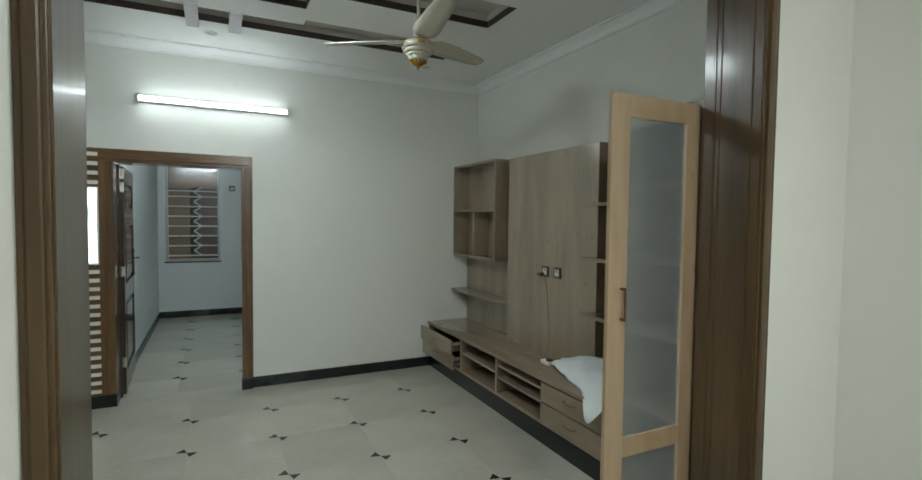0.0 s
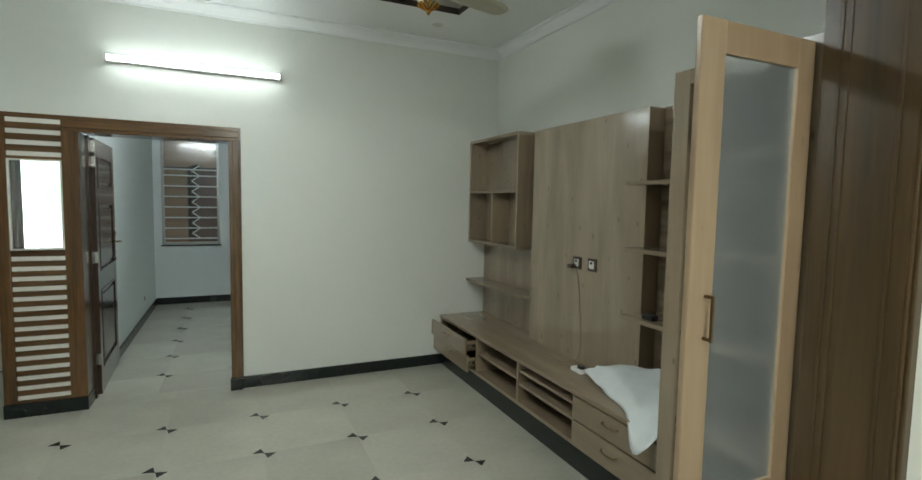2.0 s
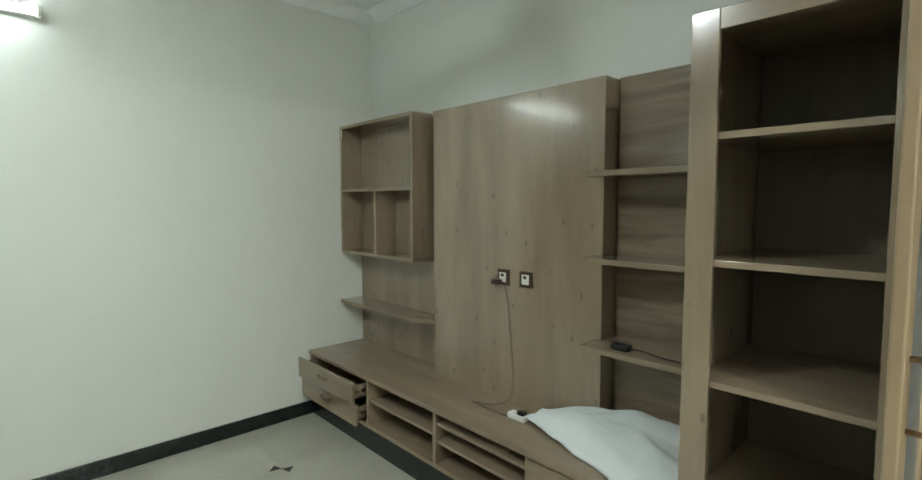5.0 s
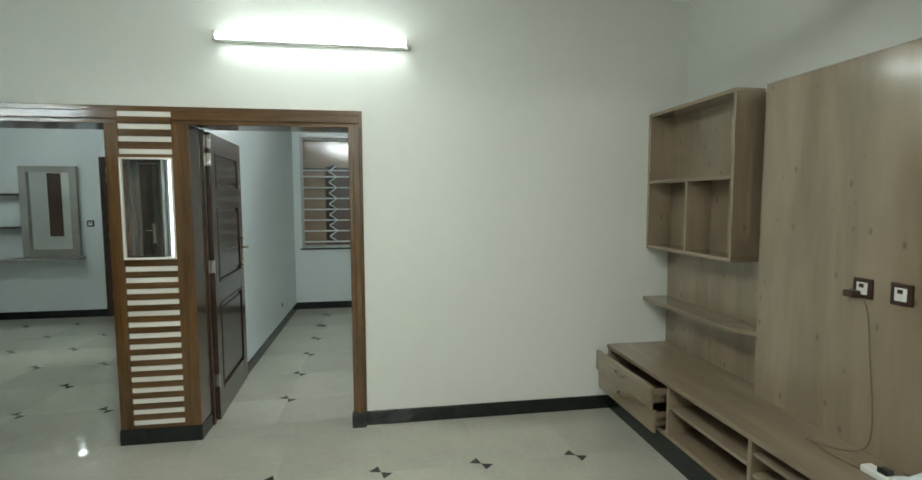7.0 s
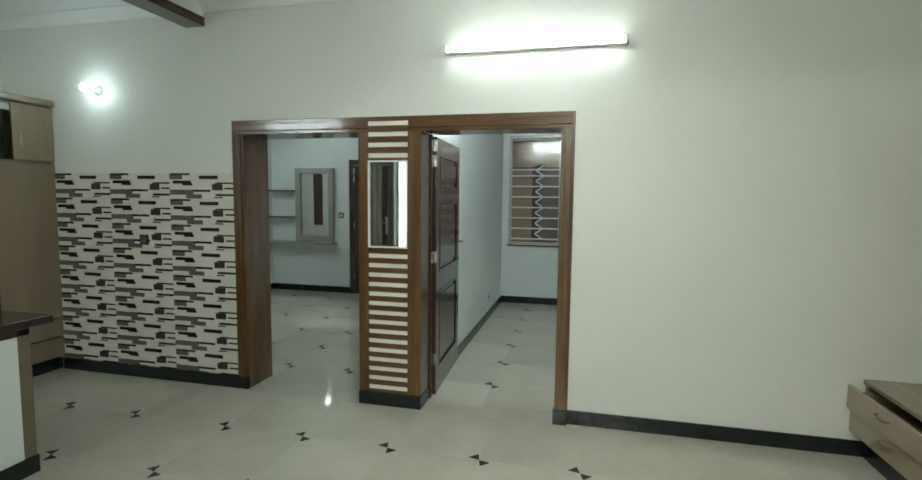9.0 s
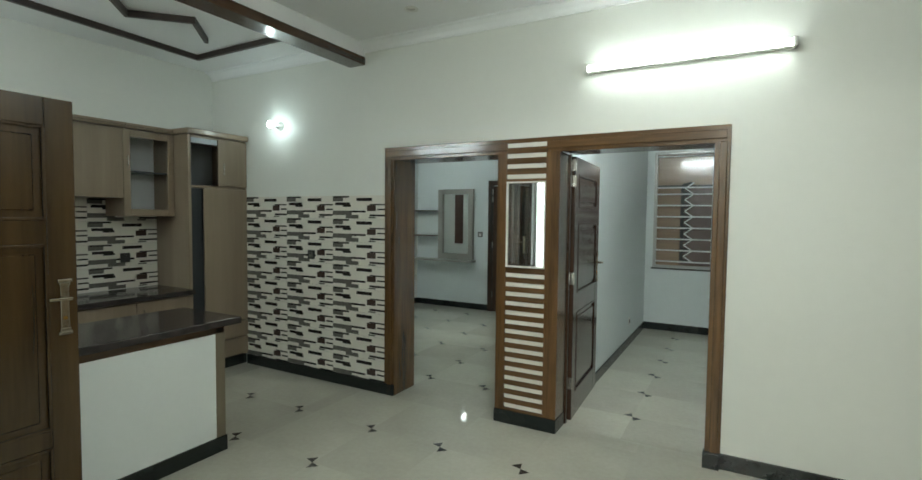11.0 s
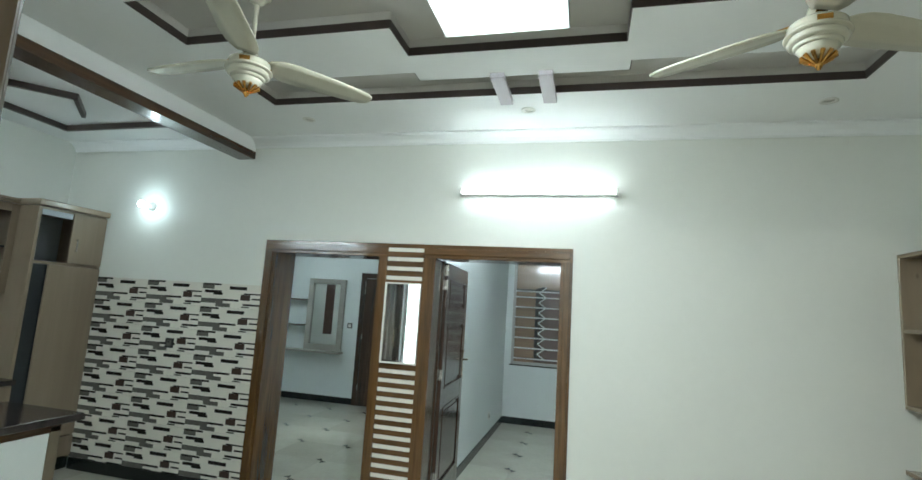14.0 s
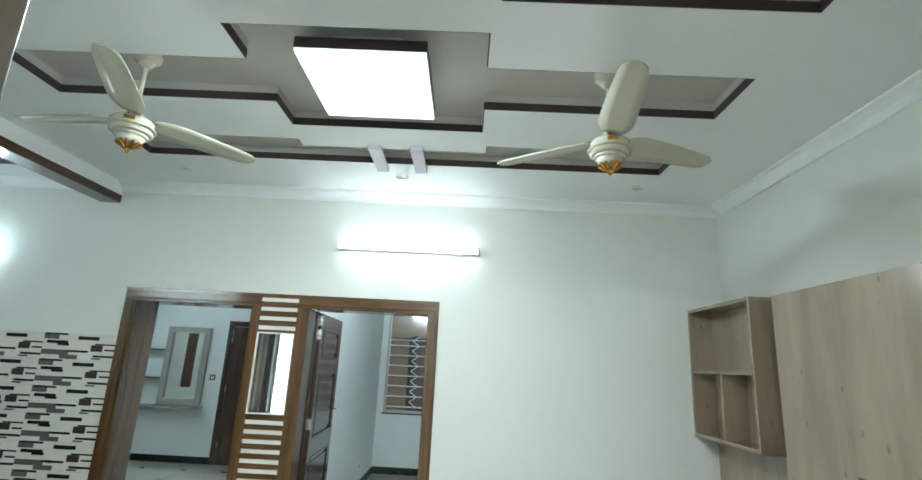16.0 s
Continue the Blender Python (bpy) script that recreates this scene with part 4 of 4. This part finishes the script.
def panel_door(name, label, width, height, mat, at, turn, splits=(0.20, 0.83, 0.98, 1.52, 1.65)):
    """A framed leaf hinged at its own origin, running along +x; panels on both faces."""
    th = 0.040
    d = thing(name, at, label, "door", turn=turn)
    st, rail = 0.115, 0.13
    part("stile", boxed(0, st, -th / 2, th / 2, 0.008, height, 0.003), mat, d, local=True)
    part("stile", boxed(width - st, width, -th / 2, th / 2, 0.008, height, 0.003), mat, d, local=True)
    levels = [0.008, *splits, height - rail, height]
    for z0, z1 in zip(levels[0::2], levels[1::2]):
        part("rail", boxed(st, width - st, -th / 2 + 0.001, th / 2 - 0.001, z0, z1, 0.003), mat, d, local=True)
    for z0, z1 in zip(levels[1::2], levels[2::2]):
        bm = boxed(st, width - st, -0.008, 0.008, z0, z1)
        for sgn in (-1, 1):
            m = 0.045
            r = bmesh.ops.create_cube(bm, size=1, matrix=Matrix.Translation(((st + width - st) / 2, sgn * 0.010, (z0 + z1) / 2)) @ Matrix.Diagonal((width - 2 * st - 2 * m, 0.012, z1 - z0 - 2 * m, 1)))
            bmesh.ops.bevel(bm, geom=list({e for v in r["verts"] for e in v.link_edges}), offset=0.005, segments=1, affect="EDGES")
        part("panel", bm, mat, d, local=True)
        for sgn in (-1, 1):
            y0, y1 = (th / 2 - 0.012, th / 2 + 0.004) if sgn > 0 else (-th / 2 - 0.004, -th / 2 + 0.012)
            for a0, a1, b0, b1 in ((st, st + 0.014, z0, z1), (width - st - 0.014, width - st, z0, z1), (st, width - st, z0, z0 + 0.014), (st, width - st, z1 - 0.014, z1)):
                part("panel_bead", boxed(a0, a1, y0, y1, b0, b1, 0.003), mat, d, local=True)
    for sgn in (-1, 1):
        y = sgn * th / 2
        hx = width - 0.055
        hd = part("handle_plate", box(bmesh.new(), hx - 0.017, hx + 0.017, min(y, y + sgn * 0.006), max(y, y + sgn * 0.006), 1.01, 1.24, 0.002), CHROME, d, "polished brass-toned lock plate", local=True)
        for z0, z1, hw in ((0.990, 1.005, 0.029), (1.005, 1.022, 0.022), (1.225, 1.240, 0.022), (1.240, 1.256, 0.029)):
            part("plate_cap", box(bmesh.new(), hx - hw, hx + hw, min(y, y + sgn * 0.011), max(y, y + sgn * 0.011), z0, z1, 0.003), CHROME, hd, local=True)
        bm = bmesh.new()
        rod(bm, (hx, y, 1.165), (hx, y + sgn * 0.05, 1.165), 0.010, 12)
        rod(bm, (hx + 0.012, y + sgn * 0.048, 1.165), (hx - 0.08, y + sgn * 0.048, 1.168), 0.008, 10, 0.0065)
        part("lever", bm, CHROME, hd, local=True)
        bm = bmesh.new()
        rod(bm, (hx, y, 1.07), (hx, y + sgn * 0.010, 1.07), 0.009, 12)
        part("lock_cylinder", bm, GOLD, hd, "brass lock cylinder", local=True)
    for z in (0.25, 1.06, 1.80, 1.92):
        part("hinge", boxed(-0.006, 0.006, -th / 2 - 0.006, th / 2 + 0.004, z, z + 0.09, 0.002), STEEL, d, "steel butt hinge", local=True)
    return d


panel_door("door_bedroom", "open dark polished wood panelled door in the bedroom doorway", 0.90, 2.03, TEAK_DARK, (-0.572, 5.366, 0), 92.5)
panel_door("door_kitchen_side", "open varnished teak panelled door beside the peninsula", 1.078, 2.10, TEAK_LIGHT, (-2.285, 1.765, 0), 90, (0.20, 0.46, 0.545, 1.425, 1.535))

# ---------------------------------------------------------------- rooms behind the partition
wd = thing("window_1", ((WX0 + WX1) / 2, YE, WZ0), "bedroom window with white zigzag security grille and brown blind", "window")
wd["kind"] = "structure"
bm = bmesh.new()
for x0, x1, z0, z1 in ((WX0, WX0 + 0.035, WZ0, WZ1), (WX1 - 0.035, WX1, WZ0, WZ1), (WX0, WX1, WZ0, WZ0 + 0.035), (WX0, WX1, WZ1 - 0.035, WZ1)):
    box(bm, x0, x1, YE - 0.012, YE + 0.06, z0, z1, 0.003)
part("window_frame", bm, ALU, wd)
part("sill", boxed(WX0 - 0.02, WX1 + 0.02, YE - 0.02, YE - 0.001, WZ0 - 0.02, WZ0 - 0.001, 0.002), BLACK, wd, "thin dark sill line")
part("upper_board", boxed(WX0 + 0.035, WX1 - 0.035, YE + 0.10, YE + 0.115, 2.03, WZ1 - 0.035), BOARD, wd, "brown board")
part("transom", boxed(WX0 + 0.035, WX1 - 0.035, YE + 0.055, YE + 0.10, 1.99, 2.025), BLACK, wd)
part("left_board", boxed(WX0 + 0.035, -0.19, YE + 0.10, YE + 0.115, WZ0 + 0.035, 1.985), BOARD, wd, "brown board")
part("right_board", boxed(-0.19, WX1 - 0.035, YE + 0.112, YE + 0.122, WZ0 + 0.035, 1.985), BOARD_DARK, wd, "mauve-brown board")
bm = bmesh.new()
gz = [WZ0 + 0.09 + 0.155 * k for k in range(7)]
for z in gz + [1.99, 2.42]:
    rod(bm, (WX0 + 0.03, YE + 0.03, z), (WX1 - 0.03, YE + 0.03, z), 0.011, 6)
part("grille_bars", bm, GRILLE, wd, "white grille bars")
bm, bw = bmesh.new(), bmesh.new()
for k in range(len(gz)):
    z = gz[k]
    hgt = 0.155
    x0, x1 = -0.16, -0.05
    box(bm, x0 - 0.02, x0 + 0.02, YE + 0.036, YE + 0.05, z + hgt * 0.15, z + hgt * 0.85, 0.004)
    rod(bm, (x0, YE + 0.043, z + hgt * 0.8), (x1, YE + 0.043, z + hgt * 1.0), 0.016, 6)
    rod(bm, (x0, YE + 0.043, z + hgt * 0.2), (x1, YE + 0.043, z), 0.016, 6)
    rod(bw, (x0 + 0.03, YE + 0.03, z + hgt * 0.5), (x1 + 0.03, YE + 0.03, z + hgt), 0.008, 6)
    rod(bw, (x0 + 0.03, YE + 0.03, z + hgt * 0.5), (x1 + 0.03, YE + 0.03, z), 0.008, 6)
part("grille_zigzag", bm, BLACK, wd, "black zigzag pieces")
part("grille_chevrons", bw, GRILLE, wd, "white chevron bars")
structure("wall_shaft", boxed(-1.0, 0.8, 10.0, 10.1, 0, 3.2), SHAFT, "brown plastered wall of the light shaft", "wall")

gw = thing("window_2", ((GX0 + GX1) / 2, YE + 0.1, GZ0), "bright daylight window of the drawing room", "window")
gw["kind"] = "structure"
bm = bmesh.new()
for x0, x1, z0, z1 in ((GX0, GX0 + 0.04, GZ0, GZ1), (GX1 - 0.04, GX1, GZ0, GZ1), (GX0, GX1, GZ0, GZ0 + 0.04), (GX0, GX1, GZ1 - 0.04, GZ1), (-1.62, -1.58, GZ0, GZ1)):
    box(bm, x0, x1, YE + 0.08, YE + 0.13, z0, z1, 0.003)
part("window_frame", bm, ALU, gw)
p = part("pane", boxed(GX0 + 0.03, GX1 - 0.03, YE + 0.10, YE + 0.106, GZ0 + 0.03, GZ1 - 0.03), GLASS, gw)
p.visible_shadow = False

m = bpy.data.materials.new("daylight_backdrop")
m.use_nodes = True
nn, ll = m.node_tree.nodes, m.node_tree.links
nz, rp = nn.new("ShaderNodeTexNoise"), nn.new("ShaderNodeValToRGB")
co = nn.new("ShaderNodeTexCoord")
ll.new(co.outputs["Object"], nz.inputs["Vector"])
nz.inputs["Scale"].default_value, nz.inputs["Detail"].default_value = 1.6, 6
rp.color_ramp.elements[0].position, rp.color_ramp.elements[1].position = 0.36, 0.46
rp.color_ramp.elements[0].color, rp.color_ramp.elements[1].color = (0.30, 0.42, 0.27, 1), (0.95, 1.0, 1.0, 1)
ll.new(nz.outputs["Fac"], rp.inputs[0])
bb = nn["Principled BSDF"]
bb.inputs["Base Color"].default_value = (0.5, 0.5, 0.5, 1)
ll.new(rp.outputs[0], bb.inputs["Emission Color"])
bb.inputs["Emission Strength"].default_value = 3.5
structure("backdrop", boxed(-6, 2.5, 13.0, 13.1, -0.1, 5), m, "overexposed daylight and pale foliage outside the window", "backdrop")

panel_door("door_drawing_room", "closed dark wood panelled door in the drawing room wall", 0.61, 2.06, TEAK_DARK, (-2.99, YE - 0.03, 0), 0)
bm = bmesh.new()
box(bm, -3.085, -3.0, YE - 0.035, YE + 0.004, 0, 2.15, 0.004)
box(bm, -2.375, -2.335, YE - 0.035, YE + 0.004, 0, 2.15, 0.004)
box(bm, -3.0, -2.375, YE - 0.035, YE + 0.004, 2.068, 2.15, 0.004)
structure("trim_door_architrave", bm, TEAK_DARK, "dark wood architrave round the drawing room door", "architrave")

vm = thing("wall_mirror", (-3.7, YE, 1.45), "wall mirror in a broad grey-brown frame with side shelves", "mirror")
MX0, MX1, MZ0, MZ1 = -4.04, -3.36, 0.83, 2.02
bm = bmesh.new()
for x0, x1, z0, z1 in ((MX0, MX0 + 0.09, MZ0, MZ1), (MX1 - 0.09, MX1, MZ0, MZ1), (MX0 + 0.09, MX1 - 0.09, MZ0, MZ0 + 0.10), (MX0 + 0.09, MX1 - 0.09, MZ1 - 0.08, MZ1)):
    box(bm, x0, x1, YE - 0.05, YE, z0, z1, 0.004)
part("frame", bm, MIRROR_FRAME, vm)
part("mirror_glass", boxed(MX0 + 0.09, MX1 - 0.09, YE - 0.018, YE - 0.002, MZ0 + 0.10, MZ1 - 0.08), MIRROR, vm, "silvered mirror")
# the dark upright reflection in the mirror, added as a coloured strip
part("painted_reflection", boxed(-3.72, -3.56, YE - 0.022, YE - 0.018, 1.10, 1.93), BROWN_PLASTIC, vm, "dark brown strip painting a reflection on the glass")
for z, x0, x1 in ((1.64, XW + 0.002, MX0), (1.215, XW + 0.002, MX0)):
    part("shelf", boxed(x0, x1, YE - 0.16, YE, z, z + 0.022, 0.003), TEAK_DARK, vm, "dark shelf")
part("ledge", boxed(XW + 0.002, MX1 + 0.04, YE - 0.18, YE, 0.795, 0.825, 0.003), MIRROR_FRAME, vm, "long ledge")

# assumed lamp behind the camera, added to light the hall and the lounge walls
rl = thing("hall_fill_lamp", (0.8, -0.9, ZC), "unseen round ceiling lamp added to light the hall", "ceiling lamp")
part("base", lathe(bmesh.new(), [(0.0, 0.0), (0.19, 0.0), (0.19, -0.02), (0.0, -0.02)], 28, (0.8, -0.9, ZC)), PLASTIC, rl)
part("diffuser", lathe(bmesh.new(), [(0.175, -0.02), (0.16, -0.05), (0.09, -0.07), (0.0, -0.075)], 28, (0.8, -0.9, ZC)), HALL_FILL_GLOW, rl, "glowing diffuser")

# ---------------------------------------------------------------- small things


def wall_socket(at, turn, label, plate, inset):
    s = thing("wall_socket", at, label, "wall socket", turn=turn)
    part("plate", boxed(-0.043, 0.043, -0.010, 0.0, -0.043, 0.043, 0.004), plate, s, local=True)
    part("insert", boxed(-0.024, 0.024, -0.0135, -0.009, -0.026, 0.026, 0.002), inset, s, "light insert", local=True)
    part("button", boxed(-0.010, 0.010, -0.017, -0.013, 0.004, 0.020, 0.001), plate, s, local=True)
    return s


wall_socket((PNX, 3.475, 1.185), -90, "brown socket plate with plug on the wood panel", BROWN_PLASTIC, PLASTIC)
wall_socket((PNX, 3.315, 1.187), -90, "brown socket plate on the wood panel", BROWN_PLASTIC, PLASTIC)
wall_socket((0.42, YE, 2.05), 0, "black socket plate high on the bedroom wall", BLACK, PLASTIC)
wall_socket((-3.24, YE, 1.265), 0, "black switch plate beside the mirror", BLACK, PLASTIC)
wall_socket((-0.62, 8.0, 0.30), 90, "low socket plate on the dividing wall", PLASTIC, BLACK)
wall_socket((XW + 0.012, 4.20, 1.15), 90, "black socket plate in the mosaic tiles", BLACK, BLACK)
wall_socket((-3.03, YB - 0.012, 1.19), 0, "grey socket plate in the mosaic tiles", BLACK, GREY_TILE)

pg = thing("power_plug", (PNX - 0.03, 3.50, 1.165), "dark plug with a hanging cable", "plug")
bm = boxed(PNX - 0.055, PNX - 0.012, 3.475, 3.525, 1.145, 1.175, 0.006)
part("plug_body", bm, BROWN_PLASTIC, pg)
tube("cable", [(PNX - 0.04, 3.44, 1.15), (PNX - 0.03, 3.42, 1.10), (PNX - 0.012, 3.43, 0.95), (PNX - 0.012, 3.40, 0.75), (PNX - 0.015, 3.385, 0.56), (PNX - 0.05, 3.40, 0.50), (2.47, 3.50, 0.494), (2.43, 3.56, 0.505), (2.40, 3.52, 0.53), (2.42, 3.40, 0.50), (2.45, 3.30, 0.495)], 0.0028, CABLE, pg)
es = thing("extension_socket", (2.47, 3.24, UZ), "small white extension socket lying on the unit", "extension socket")
part("body", boxed(2.445, 2.495, 3.20, 3.31, UZ, UZ + 0.028, 0.005), PLASTIC, es)
part("plug", boxed(2.452, 2.488, 3.21, 3.25, UZ + 0.028, UZ + 0.048, 0.004), BLACK, es, "black plug")

ad = thing("power_adapter", (2.54, 2.70, 0.954), "black power adapter with cable on the side shelf", "adapter")
part("body", boxed(2.50, 2.55, 2.68, 2.76, 0.954, 0.982, 0.006), BLACK, ad)
tube("cable", [(2.52, 2.69, 0.965), (2.53, 2.62, 0.975), (2.50, 2.55, 0.959), (2.53, 2.45, 0.960), (2.51, 2.36, 0.959)], 0.003, BLACK, ad)
pk = thing("pink_clip", (2.36, 2.02, 1.797), "small pink plastic piece lying on a cabinet shelf", "clip")
bm = bmesh.new()
rod(bm, (2.30, 2.08, 1.805), (2.36, 2.00, 1.808), 0.008, 8, 0.005)
rod(bm, (2.34, 2.02, 1.806), (2.38, 1.95, 1.805), 0.007, 8, 0.004)
part("body", bm, PINK, pk)

# crumpled white plastic sheet that droops over the counter's edge
bm = bmesh.new()
NU, NV = 34, 30
grid = []
CORNERS = [Vector(c) for c in ((2.66, 2.335, 0.60), (2.215, 2.335, 0.505), (2.565, 3.16, 0.52), (2.475, 3.24, 0.497))]
for i in range(NU):
    row = []
    for j in range(NV):
        u, v = i / (NU - 1), j / (NV - 1)
        p = CORNERS[0].lerp(CORNERS[1], u).lerp(CORNERS[2].lerp(CORNERS[3], u), v)
        p.z += 0.135 * math.sin(math.pi * v) ** 0.7 * (1 - u) ** 0.7 * (0.6 + 0.4 * u)
        p.z += 0.050 * math.sin(math.pi * u) * (1 - v)
        fold = noise.noise(Vector((u * 2.2 + v * 1.6, v * 4.2 - u * 1.2, 0.7)))
        p.z += 0.030 * noise.noise(Vector((u * 3.1, v * 3.4, 0.3))) + 0.022 * (0.5 - abs(fold) * 1.6) + 0.007 * noise.noise(Vector((u * 11, v * 10, 2.0)))
        p.x += 0.012 * noise.noise(Vector((v * 6.0, u * 3.0, 4.0)))
        if p.x > UX - 0.02:
            p.z = max(p.z, UZ + 0.006)
        droop = max(0.0, (u - 0.72) / 0.28) * math.exp(-((v - 0.10) / 0.16) ** 2)
        p.x -= 0.085 * droop
        p.z -= 0.115 * droop * droop
        row.append(bm.verts.new(p))
    grid.append(row)
for i in range(NU - 1):
    for j in range(NV - 1):
        f = bm.faces.new((grid[i][j], grid[i + 1][j], grid[i + 1][j + 1], grid[i][j + 1]))
        f.smooth = True
bm.normal_update()
ob = tagged(new("plastic_sack", mesh_from("plastic_sack", bm, SACK)), "crumpled white plastic sack lying on the television unit", "sack")
so = ob.modifiers.new("thickness", "SOLIDIFY")
so.thickness = 0.004

# ---------------------------------------------------------------- mosaic tiles
TW, THH = 0.604, 0.2098
BARS = ((0.00, 0.02, 0.19, 0.14, 1), (0.02, 0.01, 0.28, 0.045, 0), (0.47, 0.10, 0.27, 0.085, 0), (0.05, 0.29, 0.27, 0.075, 0), (0.20, 0.385, 0.15, 0.06, 0),
        (0.67, 0.42, 0.15, 0.15, 2), (0.72, 0.36, 0.28, 0.035, 0), (0.00, 0.645, 0.35, 0.12, 1), (0.34, 0.64, 0.28, 0.05, 0), (0.72, 0.80, 0.28, 0.05, 0),
        (0.26, 0.82, 0.23, 0.10, 1), (0.70, 0.91, 0.12, 0.03, 0), (0.86, 0.56, 0.14, 0.04, 0))


def mosaic_tile(width):
    bm = bmesh.new()
    box(bm, 0.0006, width - 0.0006, -0.010, 0.0, 0.0006, THH - 0.0006, mat=0)
    for x, z, w_, h, k in BARS:
        x0, x1 = x * TW, min((x + w_ * 1.08) * TW, width - 0.001)
        if x1 - x0 > 0.01:
            box(bm, x0 + 0.001, x1, -0.0115, -0.0095, THH * max(0.005, 1 - z - h * 1.6), THH * (1 - z), mat=1 + k)
    return mesh_from("tile", bm, [CREAM_TILE, DARK_TILE, GREY_TILE, BROWN_TILE])


def tile_wall(parent, origin, length, rows, turn):
    full = mosaic_tile(TW)
    count = int(length / TW)
    rest = length - count * TW
    small = mosaic_tile(rest) if rest > 0.02 else None
    for r in range(rows):
        for c in range(count + (1 if small else 0)):
            ob = new("tile", full if c < count else small)
            ob.parent = parent
            ob.matrix_basis = origin @ pose(0, 0, 0, 0, 0, turn) @ pose(c * TW, 0, r * THH)


for nm, org, ln, rw, tr, bed in (("wall_tiling", pose(-3.968, YB, 0.067), 1.812, 8, 0, (-3.968, -2.157, YB - 0.004, YB - 0.0002, 0.07, 1.744)),
                                 ("wall_tiling_kitchen", pose(XW, 2.688, 0.86), 1.812, 4, 90, (XW + 0.0002, XW + 0.004, 2.69, 4.498, 0.862, 1.698))):
    tl = structure(nm, boxed(*bed), GROUT, "cream wall tiles with dark broken mosaic bars", "wall tiles")
    tile_wall(tl, org, ln, rw, tr)

# ---------------------------------------------------------------- floor tiles and inlays
FT_ = 0.5887
floor = structure("floor", boxed(XW, XE, -2.0, YE, -0.0058, -0.0056), GROUT, "glossy beige marble tile floor with black bow-tie inlays", "floor")


def floor_tile(sx, sy):
    bm = box(bmesh.new(), 0.00015, sx - 0.00015, 0.00015, sy - 0.00015, -0.005, 0.0)
    return mesh_from("floor_tile", bm, FLOOR)


def lay(x_start, y_start, x0, x1, y0, y1):
    cache = {}
    i0, i1 = math.floor((x0 - x_start) / FT_), math.ceil((x1 - x_start) / FT_)
    j0, j1 = math.floor((y0 - y_start) / FT_), math.ceil((y1 - y_start) / FT_)
    for i in range(i0, i1):
        for j in range(j0, j1):
            a0, a1 = max(x0, x_start + i * FT_), min(x1, x_start + (i + 1) * FT_)
            b0, b1 = max(y0, y_start + j * FT_), min(y1, y_start + (j + 1) * FT_)
            if a1 - a0 < 0.01 or b1 - b0 < 0.01:
                continue
            key = (round(a1 - a0, 3), round(b1 - b0, 3))
            if key not in cache:
                cache[key] = floor_tile(*key)
            ob = new("floor_tile", cache[key])
            ob.parent = floor
            ob.location = (a0, b0, 0)


lay(-0.02, 4.49, -2.5, XE, YF, 5.245)
lay(-2.53, 4.49, XW, -2.5, YF, 5.245)
lay(-0.02, 4.49, XW, XE, -2.0, YF)
lay(-0.155, 5.70, -0.68, XE, 5.245, YE)
lay(-2.055, 5.71, XW, -0.68, 5.245, YE)
bm = bmesh.new()
for s in (-1, 1):
    d, p_ = Vector((-0.7071, 0.7071, 0)) * s, Vector((0.7071, 0.7071, 0))
    pts = [Vector((0, 0, 0)), d * 0.060 + p_ * 0.036, d * 0.060 - p_ * 0.036]
    up = [bm.verts.new(p + Vector((0, 0, 0.0008))) for p in pts]
    dn = [bm.verts.new(p + Vector((0, 0, -0.004)) * 1.0) for p in pts]
    bm.faces.new(up)
    bm.faces.new(dn)
    for i in range(3):
        bm.faces.new((up[i], up[(i + 1) % 3], dn[(i + 1) % 3], dn[i]))
bow = mesh_from("inlay", bm, INLAY)
spots = [(-0.02 + FT_ * i, 4.49 - FT_ * j) for i in range(-3, 4) for j in range(0, 5)]
spots += [(-2.53 - FT_ * i, 4.49 - FT_ * j) for i in range(0, 3) for j in range(0, 5)]
spots += [(-0.155 + FT_ * i, 5.70 + FT_ * j) for i in range(0, 5) for j in range(0, 6)]
spots += [(-2.055 + FT_ * i, 5.71 + FT_ * j) for i in range(-4, 3) for j in range(0, 6)]
for x, y in spots:
    ob = new("inlay", bow)
    ob.parent = floor
    ob.location = (x, y, 0)
